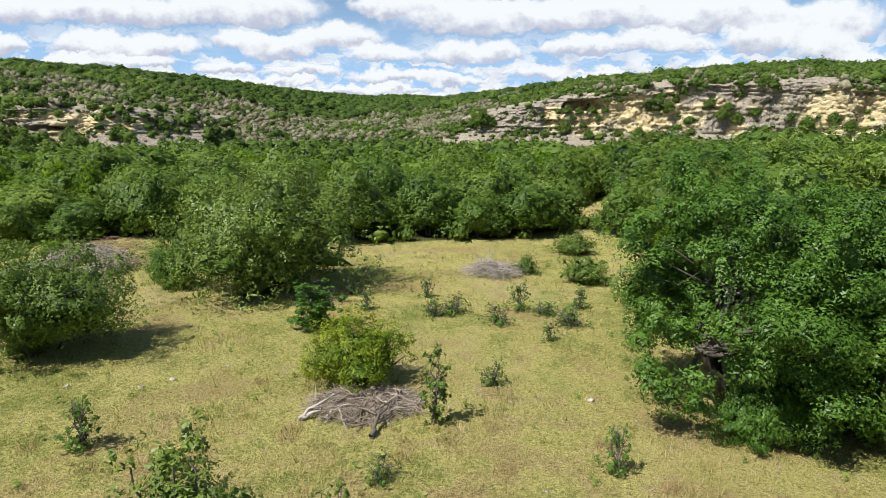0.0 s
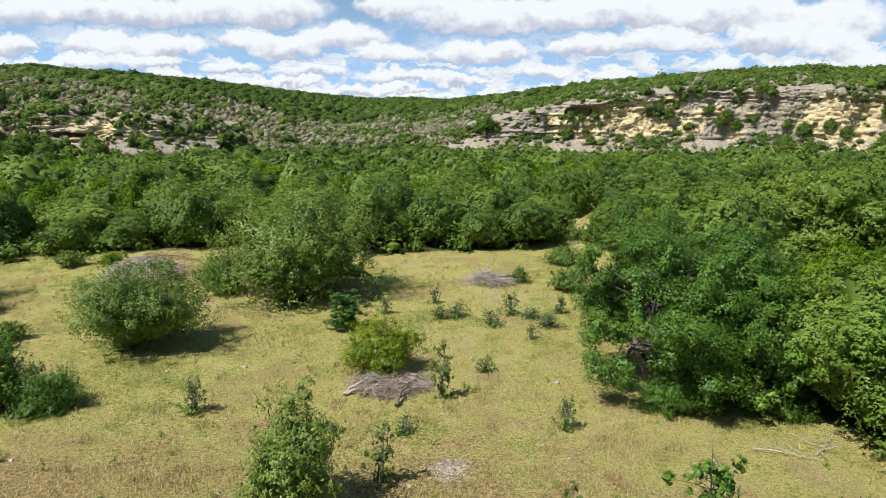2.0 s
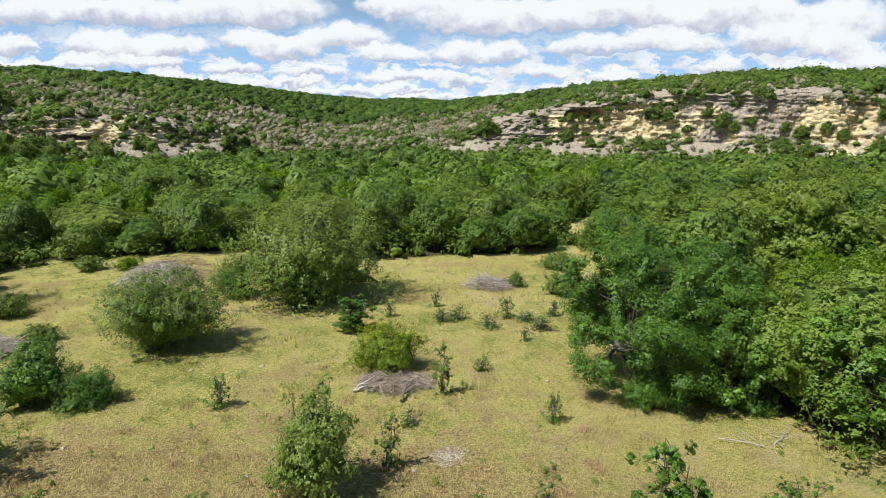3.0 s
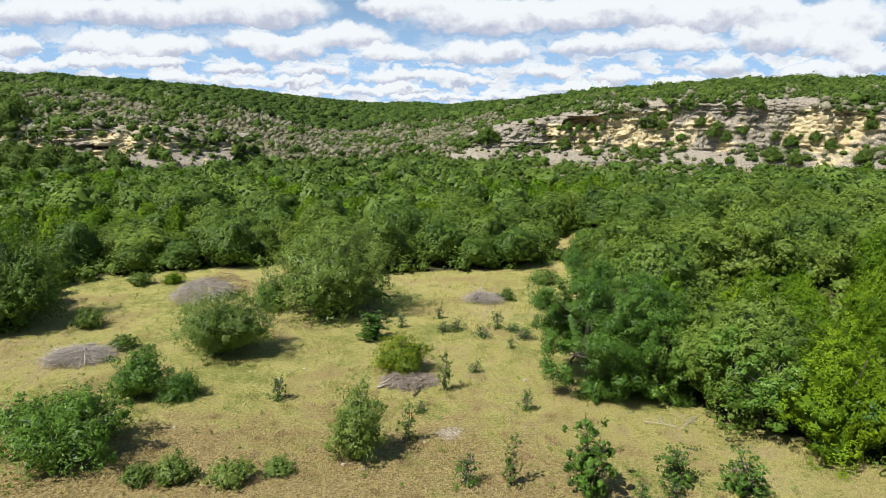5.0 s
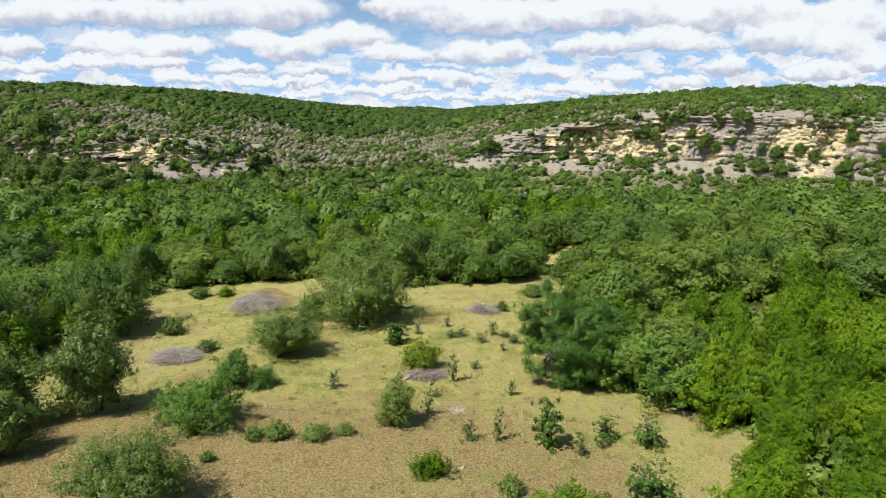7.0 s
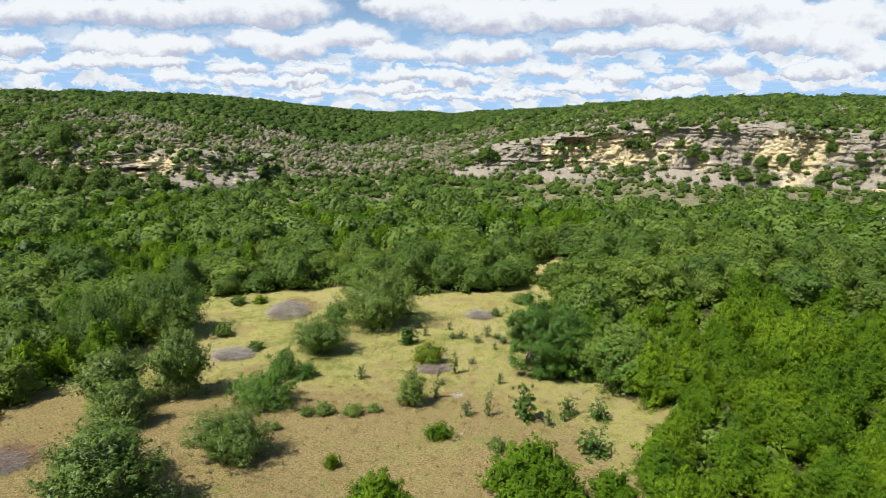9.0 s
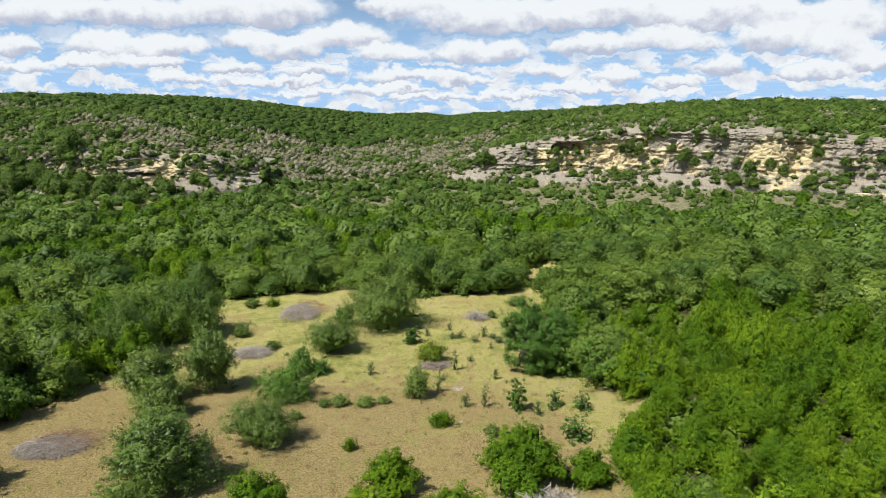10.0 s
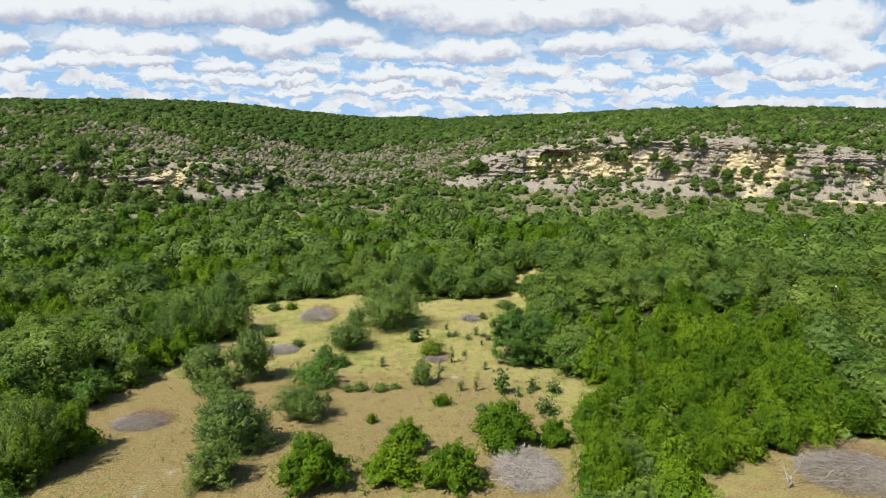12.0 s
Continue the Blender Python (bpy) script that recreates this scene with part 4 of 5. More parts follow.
for x, y, wide, tall, turn, kind in ((-21.4, 21.1, 1.05, 1.0, 0, LOW_SHRUB), (-26.8, 26.0, 1.35, 1.6, 40, LOW_SHRUB), (-10.5, 4.8, 1.0, 1.05, 80, LOW_SHRUB), (-11.9, 4.9, 0.75, 0.75, 10, LOW_SHRUB), (-8.1, 4.6, 1.0, 0.9, 120, LOW_SHRUB), (-6.7, 5.5, 0.8, 0.6, 60, LOW_SHRUB),
                                     (-1.3, 0.7, 1.1, 1.1, 0, LOW_SHRUB_B), (-8.1, -3.3, 0.6, 1.0, 30, LOW_SHRUB_B), (7.8, 32.4, 1.7, 1.5, 10, LOW_SHRUB), (4.9, 34.2, 0.8, 1.2, 60, GREY_LOW), (9.0, 40.0, 1.6, 1.5, 90, LOW_SHRUB), (-30.0, 39.5, 1.4, 1.3, 0, LOW_SHRUB), (-27.0, 40.5, 1.2, 1.0, 50, LOW_SHRUB_B), (-13.5, 2.2, 0.5, 0.6, 70, LOW_SHRUB), (-16.5, 1.0, 0.5, 0.5, 170, LOW_SHRUB_B), (2.8, -0.8, 0.8, 0.9, 220, LOW_SHRUB), (5.0, -1.6, 0.9, 0.9, 20, LOW_SHRUB)):
    stand(kind, x, y, wide, tall, turn, "low rounded green shrub in the grass", "shrub", "meadow shrubs")


# ---------- the thicket round the meadow ----------
def spread_points(rng, x0, x1, y0, y1, gap, test):
    """Points no nearer to each other than gap, where test allows."""
    cell, pts, grid = gap / math.sqrt(2), [], {}
    tries = int((x1 - x0) * (y1 - y0) / gap ** 2 * 12)
    X, Y = rng.uniform(x0, x1, tries), rng.uniform(y0, y1, tries)
    ok = test(X, Y)
    for x, y in zip(X[ok], Y[ok]):
        i, j = int(x // cell), int(y // cell)
        if any((a - x) ** 2 + (b - y) ** 2 < gap * gap for di in (-2, -1, 0, 1, 2) for dj in (-2, -1, 0, 1, 2) for a, b in grid.get((i + di, j + dj), ())):
            continue
        grid.setdefault((i, j), []).append((x, y))
        pts.append((x, y))
    return np.array(pts)


JUNIPER_LAND = [(13, -14), (28, -17), (39, -6), (45, 10), (50, 24), (44, 33), (33, 34), (22, 31), (15, 20), (14, 4)]


def is_oak_land(x, y):
    """Oaks in bands, a patch of junipers beside the meadow, and a mixture beyond."""
    mixed = wobble(x * 0.13, y * 0.15, 9.0) + 0.5 * wobble(x * 0.45, y * 0.45, 2.0) + 0.25 + 0.6 * (y > 36) * (y < 72) * (np.abs(x) < 42)
    return np.where(inside(x, y, JUNIPER_LAND) > 0, -0.75 + 0.75 * wobble(x * 0.35, y * 0.35, 5.0), np.where((x > 16) & (y < 75), mixed + 0.9, mixed))


rng = np.random.default_rng(77)


def wooded(x, y):
    return (openness(x, y) < -0.9) & (np.abs(x) < 60 + 0.72 * np.maximum(y + 20, 0))


oaks = spread_points(rng, -130, 130, -95, 100, 4.3, lambda x, y: wooded(x, y) & (is_oak_land(x, y) > 0.15) & (openness(x, y) < -1.9))
junipers = spread_points(rng, -130, 130, -95, 100, 3.05, lambda x, y: wooded(x, y) & (is_oak_land(x, y) < 0.45))
apart = np.hypot(junipers[:, None, 0] - oaks[None, :, 0], junipers[:, None, 1] - oaks[None, :, 1]).min(1)
junipers = junipers[apart > 2.45]
wood = np.concatenate([oaks, junipers])
oakish = np.arange(len(wood)) < len(oaks)
order = np.argsort(np.hypot(wood[:, 0] * 0.9, wood[:, 1] + 30) + 200 * (wood[:, 1] < -31))
wood, oakish = wood[order], oakish[order]
things_j, things_o = np.flatnonzero(~oakish)[:300], np.flatnonzero(oakish)[:280]

J_NEAR = [juniper_template(100 + i, 2.15, 4.2, 24, 7500, 0.092, limbs=3, per=7, tuft=0.16) for i in range(5)]
J_FAR = [juniper_template(110 + i, 2.15, 4.2, 18, 4400, 0.112, limbs=0, stems=1, per=5, level=3, tuft=0.18) for i in range(5)]
O_NEAR = [thicket_oak_template(120 + i, 3.1, 5.2, 24, 9000, 0.098, per=7) for i in range(5)]
O_FAR = [thicket_oak_template(130 + i, 3.1, 5.2, 18, 5200, 0.122, per=6, level=3, tuft=0.24) for i in range(5)]
close_by = [[juniper_template(140 + i, 2.15, 4.2, 30, 17000, 0.062, limbs=3, firm=0.75, per=10, tuft=0.15) for i in range(3)], [thicket_oak_template(150 + i, 3.1, 5.2, 30, 21000, 0.066, firm=0.75, per=11, tuft=0.18) for i in range(3)]]
for chosen, near, far, label, group in ((things_j, J_NEAR, J_FAR, "dense yellow-green juniper in a close thicket", "thicket junipers"), (things_o, O_NEAR, O_FAR, "grey-green live oak in a close thicket", "thicket oaks")):
    for n, k in enumerate(chosen):
        x, y = wood[k]
        size = rng.choice([0.7, 0.85, 1.0, 1.12, 1.3], p=[0.18, 0.27, 0.29, 0.18, 0.08]) * rng.uniform(0.93, 1.07)
        kinds = close_by[0 if chosen is things_j else 1] if 9 < x < 27 and -17 < y < 22 else near if math.hypot(x, y - 8) < 39 else far
        stand(kinds[rng.integers(len(kinds))], x, y, size * rng.uniform(0.86, 1.1) * (1.16 if chosen is things_o else 1.0), size * rng.uniform(0.85, 1.2), rng.uniform(0, 360), label, "tree", group)
named = set(things_j) | set(things_o)
rest = np.array([p for k, p in enumerate(wood) if k not in named])


# ---------- far woods ----------
def clump_arrays(seed, lobes, leaves, leaf, tall, point=0.0, level=2, bump=0.45, firm=0.82, tuft=0.08, per=4, lift=0.4, long=0.8, thin=0.6):
    rng = np.random.default_rng(seed)
    bag = Bag()
    add_dome(bag, rng, 0.95, tall, lobes, leaves, leaf, thin, bump, point, 0.0, level, firm, tuft, per, lift, long)
    return bag.arrays()


def strew(name, clumps, pts, sizes, mat, label, category, rng, height=hill_height, cast=0.3, shift=0.0):
    """Many crowns joined into one mesh."""
    V, F, T, N, n = [], [], [], [], 0
    zs = height(pts[:, 0], pts[:, 1])
    which = rng.integers(len(clumps), size=len(pts))
    turn = rng.uniform(0, 2 * np.pi, len(pts))
    for k, (v, f, t, m) in enumerate(clumps):
        sel = np.flatnonzero(which == k)
        c, s = np.cos(turn[sel])[:, None], np.sin(turn[sel])[:, None]
        size = sizes[sel][:, None]
        wide = rng.uniform(0.8, 1.35, (len(sel), 1))
        x = (c * v[:, 0] * wide - s * v[:, 1]) * size + pts[sel, 0:1]
        y = (s * v[:, 0] * wide + c * v[:, 1]) * size + pts[sel, 1:2]
        z = v[:, 2] * size * rng.uniform(0.85, 1.2, (len(sel), 1)) + zs[sel][:, None] - 0.15
        V.append(np.stack([x, y, z], -1).reshape(-1, 3))
        F.append((f[None] + (np.arange(len(sel)) * len(v))[:, None, None]).reshape(-1, 3) + n)
        N.append(np.stack([c * m[:, 0] - s * m[:, 1], s * m[:, 0] + c * m[:, 1], np.broadcast_to(m[:, 2], x.shape)], -1).reshape(-1, 3))
        own = rng.uniform(-cast, cast, (len(sel), 1))
        T.append((t[None] * 0.75 + 0.12 + shift + own).ravel())
        n += len(sel) * len(v)
    me = mesh_of(name, np.concatenate(V), np.concatenate(F), mat, {"tint": np.concatenate(T)}, normals=np.concatenate(N))
    tagged(new(name, me), label, category, kind="stuff")


CLUMP_MID = [clump_arrays(200 + i, 16, 500, 0.095, 1.5, level=3, bump=0.34, tuft=0.09, per=5) for i in range(5)]
CLUMP_POINTED = [clump_arrays(205 + i, 16, 440, 0.095, 1.7, point=0.35, level=3, bump=0.36, tuft=0.09, per=5, lift=0.8, thin=0.45) for i in range(5)]
CLUMP_TOP = [clump_arrays(230 + i, 8, 42, 0.16, 1.1, firm=0.86, bump=0.34, tuft=0.07, per=3, long=0.5) for i in range(5)]
CLUMP_FAR = [clump_arrays(210 + i, 8, 84, 0.15, 1.25, bump=0.38, tuft=0.12, per=3) for i in range(6)]
CLUMP_UNDER = [clump_arrays(240 + i, 10, 200, 0.10, 1.3, firm=0.6, tuft=0.13, per=5) for i in range(4)]
CLUMP_THIN = [clump_arrays(220 + i, 8, 60, 0.15, 1.3, firm=0.6, tuft=0.18, thin=0.2, lift=0.9, long=1.2) for i in range(5)]

valley = spread_points(rng, -330, 330, 100, 245, 3.9, lambda x, y: (front_distance(x, y) < np.interp(x, [-90, -70, 0, 20], [-18, -9, -14, -31])) & (np.abs(x) < 90 + 0.75 * y))
lone = rng.uniform(0, 1, len(valley)) < np.where(valley[:, 0] < -60, 0.25, 0.06)
valley = valley[(valley[:, 1] < 124 + 5 * wobble(valley[:, 0] * 0.12, 0 * valley[:, 1], 1.0)) | lone]
mid_wood = np.concatenate([rest, valley[valley[:, 1] < 150]])
far_wood = valley[valley[:, 1] >= 150]
kind = is_oak_land(mid_wood[:, 0], mid_wood[:, 1]) > 0.3
strew("oak_woods", CLUMP_MID, mid_wood[kind], rng.uniform(2.6, 4.2, kind.sum()), OAK, "grey-green live oak woods on the valley floor", "woods", rng)
strew("juniper_woods", CLUMP_POINTED, mid_wood[~kind], rng.uniform(2.0, 2.9, (~kind).sum()), JUNIPER, "yellow-green juniper woods on the valley floor", "woods", rng)
strew("valley_woods", CLUMP_FAR, far_wood, rng.uniform(2.4, 3.6, len(far_wood)), OAK, "green woods below the cliffs", "woods", rng)

def off_trees(x, y):
    """Where no trunk stands near."""
    ok = (openness(x, y) < -1.5) & (np.abs(x) < 50 + 0.6 * np.maximum(y + 20, 0))
    near = np.full(len(x), 9.0)
    for part_of in np.array_split(wood, 8):
        near = np.minimum(near, np.hypot(x[:, None] - part_of[None, :, 0], y[:, None] - part_of[None, :, 1]).min(1))
    return ok & (near > 1.55)


under = spread_points(rng, -80, 80, -30, 75, 1.9, off_trees)
strew("underbrush", CLUMP_UNDER, under, rng.uniform(0.9, 1.6, len(under)), OAK, "low green underbrush between the trees", "brush", rng)

# the hills: dense on the tops, thin and grey on the slopes and in the ravine
near_hill = spread_points(rng, -330, 330, 170, 420, 2.45, lambda x, y: (front_distance(x, y) > np.interp(x, [-84, -78, 4, 10], [14, -9, -9, 14])) & (front_distance(x, y) < 130) & (np.abs(x) < 50 + 0.75 * y))
far_hill = spread_points(rng, -650, 650, 250, 720, 4.1, lambda x, y: (front_distance(x, y) > 125) & (hill_height(x, y) < 60) & (np.hypot(x, y) < 680) & (np.abs(x) < 100 + 0.8 * y))


def greyness(x, y):
    h = hill_height(x, y)
    axis = -28 - (np.clip(y, 240, 390) - 240) * 0.30
    slope = np.exp(-((np.abs(x - axis) - 15) / 70) ** 2)
    return smooth((np.where(x < 12, 50, 35) - h) / 9) * (np.where(x < 12, 0.24, 0.12) + 0.24 * slope * smooth((33 - h) / 14) + 0.15 * smooth((30 - h) / 10) + 0.42 * wobble(x * 0.075, y * 0.075, 7.0) + 0.38 * wobble(x * 0.21, y * 0.21, 3.0))


bareness = greyness(near_hill[:, 0], near_hill[:, 1]) + rng.normal(0, 0.30, len(near_hill))
is_grey = bareness > 0.46
kept = rng.uniform(0, 1, len(near_hill)) < np.where(is_grey, 0.95, 1.0)
full = smooth((0.34 - bareness) / 0.5)
size = rng.uniform(0.75, 1.25, len(near_hill)) * (1.45 + 1.2 * full) * np.where(rng.uniform(0, 1, len(near_hill)) < 0.08, 1.35, 1.0)
green, grey = ~is_grey & kept, is_grey & kept
strew("hill_scrub", CLUMP_FAR, near_hill[green], size[green], HILL_GREEN, "green juniper and oak scrub on the hillsides", "scrub", rng, cast=0.36)
strew("bare_scrub", CLUMP_THIN, near_hill[grey], rng.uniform(1.1, 1.65, grey.sum()) ** 2, HILL_GREY, "grey leafless scrub on the slopes", "scrub", rng)
far_hill = far_hill[rng.uniform(0, 1, len(far_hill)) < 0.8 + 0.2 * wobble(far_hill[:, 0] * 0.03, far_hill[:, 1] * 0.03, 2.0)]
strew("hilltop_woods", CLUMP_TOP, far_hill, 3.3 + 1.7 * rng.uniform(0, 1, len(far_hill)) ** 1.6, HILL_GREEN, "dark green woods along the hilltops", "woods", rng, shift=-0.14)


def cliff_scrub(name, grid, count, seed, middle):
    """Bushes that root on the ledges and the scree."""
    r = np.random.default_rng(seed)
    X, Y, Z, W = (a.ravel() for a in grid)
    weight = np.where(W < 0.33, 1.5, np.where(W < 0.80, middle, 1.8)) * (np.where(X > 0, 0.25, 0.55) + 1.6 * smooth(wobble(X * 0.16, Z * 0.35, seed) * 1.4)) * np.where(X > 0, 1.0, 0.9 + smooth((-X - 120) / 30))
    k = r.choice(len(X), count, p=weight / weight.sum())
    pts, lift = np.stack([X[k], Y[k]], 1), Z[k]
    grey = r.uniform(0, 1, count) < 0.45
    for sel, clumps, mat, sub in ((~grey, CLUMP_FAR, HILL_GREEN, "green"), (grey, CLUMP_THIN, HILL_GREY, "grey leafless")):
        strew(name, clumps, pts[sel], r.uniform(0.7, 1.55, sel.sum()) ** 1.7 * np.where(r.uniform(0, 1, sel.sum()) < 0.10, 1.7, 1.0), mat, sub + " bushes rooted on limestone ledges", "scrub", r, height=lambda x, y, z=lift[sel]: z)


foot = spread_points(rng, -240, 220, 122, 245, 2.7, lambda x, y: (front_distance(x, y) < -6) & (np.abs(x) < 60 + 0.8 * y))
foot = foot[rng.uniform(0, 1, len(foot)) < np.where(foot[:, 0] > 10, 0.3, 0.5) + 0.5 * smooth(wobble(foot[:, 0] * 0.11, foot[:, 1] * 0.14, 4.0) + 0.4)]
foot_grey = rng.uniform(0, 1, len(foot)) < 0.28
strew("scree_bushes", CLUMP_FAR, foot[~foot_grey], rng.uniform(0.7, 1.7, (~foot_grey).sum()) * np.where(np.abs(foot[~foot_grey, 0] + 30) < 50, 1.45, 1.2) * np.where(rng.uniform(0, 1, (~foot_grey).sum()) < 0.06, 1.9, 1.0), HILL_GREEN, "green bushes on the scree below the cliffs", "scrub", rng)
strew("scree_scrub", CLUMP_THIN, foot[foot_grey], rng.uniform(0.6, 1.4, foot_grey.sum()), HILL_GREY, "grey leafless scrub on the scree below the cliffs", "scrub", rng)

cliff_scrub("ledge_bushes", cliff_right, 1500, 3, 0.8)
cliff_scrub("bluff_bushes", cliff_left, 1700, 4, 1.4)


LEDGE_TREE = [juniper_template(160 + i, 2.15, 4.2, 16, 2200, 0.17, HILL_GREEN, limbs=0, stems=1, per=4, level=3, tuft=0.28) for i in range(3)]


def cliff_tree(grid, x, z, size, turn):
    """A bush or tree that grows on the rock face, at the ledge nearest to x and z."""
    X, Y, Z, W = grid
    k = np.unravel_index(np.argmin(np.abs(X - x) + 2 * np.abs(Z - z)), X.shape)
    ob = copy_thing(LEDGE_TREE[turn % 3], pose(X[k], Y[k] - 0.3, Z[k] - 0.4, 0, 0, turn) @ Matrix.Diagonal((size * 1.5, size * 1.5, size * 1.2, 1.0)))
    tagged(ob, "dark green juniper rooted on the limestone face", "tree", "cliff junipers")


for x, z, size in ((97, 9, 0.95), (94, 13, 0.8), (99, 12, 0.7), (121, 6, 1.0), (127, 7.5, 0.9), (117, 8, 0.8), (131, 5, 0.85), (46, 4.8, 0.9), (53, 2, 0.8), (70, 2, 1.0), (73, 1, 0.8), (64, 3, 0.6), (15, 8, 1.2), (12, 6, 1.1), (18, 6.5, 0.9), (112, 1, 1.2), (118, 0, 1.0), (136, 1, 1.1), (86, 18, 0.7), (108, 20, 0.8), (58, 8.5, 0.55), (49, 9, 0.5), (47, 11.6, 0.75), (51, 11.2, 0.6), (56, 11.4, 0.7), (60, 11.8, 0.5), (78, 14, 0.9), (81, 12, 0.8), (75, 12.5, 0.7), (84, 15, 0.6), (102, 8, 0.9), (107, 10, 0.8), (143, 12, 0.9), (150, 9, 0.8)):
    cliff_tree(cliff_right, x, z, size, int(x * 37 + z * 11) % 360)
for x, z, size in ((-150, 12, 1.5), (-146, 4, 1.3), (-139, 3, 1.2), (-128, 2, 1.1), (-108, 2, 1.0), (-98, 3, 0.9), (-160, 6, 1.3), (-168, 9, 1.2), (-90, 6, 0.8), (-132, 11, 0.8), (-155, 2, 1.8), (-149, 1, 1.6), (-162, 1, 1.9), (-170, 3, 1.7), (-143, 0, 1.5), (-134, -0.5, 1.5), (-125, 0, 1.4), (-116, -0.5, 1.3), (-150, 14, 2.0), (-104, 0, 1.2), (-178, 4, 1.9)):
    cliff_tree(cliff_left, x, z, size, int(-x * 37 + z * 11) % 360)


def slab(x, y, z, sx, sy, sz, turn):
    r = np.random.default_rng(int(abs(x * 7)))
    v = np.clip(ICO2_V * 1.25, -0.8, 0.8) * r.uniform(0.9, 1.08, (len(ICO2_V), 1)) * (sx, sy, sz)
    ob = new("limestone_slab", mesh_of("limestone_slab", v, ICO2_F, LIMESTONE, {"grey": np.full(len(v), -0.4)}))
    ob.matrix_basis = pose(x, y, z, 0, 0, turn)
    tagged(ob, "pale flat limestone slab below the cliff", "rock", "cliff slabs")


for x, y, sx, turn in ((157, 170, 4.5, -25), (165, 166.5, 4.0, -24), (173, 162, 4.5, -27), (149, 173, 3.2, -20)):
    slab(x, y, float(hill_height(np.array(x), np.array(y))) + 0.6, sx, 1.6, 1.2, turn)


# ---------- brush piles ----------
def brush_pile(x, y, rx, ry, height, branches, twigs, seed, label, mat=None, radial=0.5, long=1.9, red=0, thick=1.0):
    """A heap of cut dead branches: big ones singly, small ones as a tangle."""
    rng = np.random.default_rng(seed)
    root = new("brush_pile")
    root.matrix_basis = pose(x, y, float(hill_height(np.array(x), np.array(y))))

    def stick(length, thick, sides):
        a, d = rng.uniform(0, 2 * math.pi), math.sqrt(rng.uniform(0, 1)) * 0.85
        c = np.array([rx * d * math.cos(a), ry * d * math.sin(a), 0.0])
        c[2] = height * (1 - d * d) * rng.uniform(0.45, 1.0) + thick
        turn = a + rng.normal(0, 0.5) if rng.uniform() < radial else rng.uniform(0, 2 * math.pi)
        way = np.array([math.cos(turn), math.sin(turn), rng.normal(0, 0.12) - 0.25 * d])
        ends = c - way * length / 2, c + way * length / 2
        for e in ends:
            e[2] = max(e[2], thick * 0.7)
        line = bent(rng, *ends, 5, 0.05)
        line[:, 2] = np.maximum(line[:, 2], thick * 0.6)
        return line, np.linspace(thick, thick * 0.35, 5), sides

    for k in range(branches):
        bag = Bag()
        add_tube(bag, *stick(long * rng.uniform(0.6, 1.3), thick * rng.uniform(0.015, 0.04), 5), tint=rng.uniform(0, 1))
        part("branch", bag_mesh("branch", bag, mat or DEAD, True), root)
    bag = Bag()
    for k in range(twigs):
        line, radii, sides = stick(long * rng.uniform(0.3, 0.9), thick * rng.uniform(0.008, 0.02), 4)
        add_tube(bag, line[::2], radii[::2], 3, rng.uniform(0, 1))
    tagged(part("brush_tangle", bag_mesh("brush_tangle", bag, mat or DEAD), root), kind="stuff")
    if red:
        bag = Bag()
        for k in range(red):
            line, radii, sides = stick(long * rng.uniform(0.3, 0.8), rng.uniform(0.008, 0.02), 4)
            add_tube(bag, line[::2] + (rx * 0.25, ry * 0.45, 0.15), radii[::2] * thick, 3, rng.uniform(0, 1))
        tagged(part("brush_tangle", bag_mesh("red_tangle", bag, REDDISH), root, "reddish dead twigs"), kind="stuff")
    return tagged(root, label, "brush pile", "brush piles")


brush_pile(-21.6, 34.6, 2.9, 3.4, 1.7, 40, 1100, 1, "domed heap of pale cut branches on grass", radial=0.9, red=260, thick=1.2)
brush_pile(-22.9, 19.0, 2.3, 1.8, 0.8, 34, 900, 2, "grey heap of cut branches beside a low shrub", thick=1.0)
brush_pile(2.9, 33.8, 1.7, 1.5, 0.8, 28, 560, 3, "small heap of pale sticks on green grass", thick=0.9)
brush_pile(-2.2, 15.4, 1.9, 1.25, 0.42, 46, 1100, 4, "tangle of split dead wood and branches", mat=BROWN_WOOD, long=1.0, thick=0.8)
brush_pile(-30.5, -3.7, 2.9, 1.9, 0.6, 36, 1300, 5, "grey heap of twigs on dry ground", red=260, thick=1.0)
brush_pile(5.4, -13.0, 3.0, 3.6, 0.8, 50, 1700, 6, "flat heap of bleached branches among junipers", long=2.2, thick=1.25)
brush_pile(31.4, -13.5, 5.2, 3.6, 1.5, 50, 2200, 7, "large grey heap of brush beside the thicket", long=2.0, red=500, thick=1.2)


# ---------- loose things ----------
def stone_mesh(seed):
    r = np.random.default_rng(seed)
    v = (ICO2_V + 0.28 * np.sin(ICO2_V[:, [1, 2, 0]] * 4.0 + seed)) * r.uniform(0.7, 1.2, (len(ICO2_V), 1)) * (0.55, 0.42, 0.30)
    v[:, 2] = np.maximum(v[:, 2], -0.25)
    return mesh_of("stone", v, ICO2_F, STONE)


STONES = [stone_mesh(300 + i) for i in range(5)]
spots = [(-8.5, 17.4, 0.28), (-7.2, 18.6, 0.16), (-11.6, 17.0, 0.2), (-9.2, 16.8, 0.22), (0.3, 1.4, 0.32), (4.3, 15.9, 0.3), (-4.2, 6.3, 0.3), (-3.3, 5.9, 0.22), (3.6, 10.0, 0.16), (5.2, 14.6, 0.12), (-12.6, 9.6, 0.2), (2.2, 11.2, 0.12), (-6.0, 8.0, 0.18), (-1.0, 8.4, 0.2)]
scatter = spread_points(rng, -30, 12, -14, 24, 2.6, lambda x, y: (openness(x, y) > 1.0) & (rng.uniform(0, 1, len(x)) < 0.25))
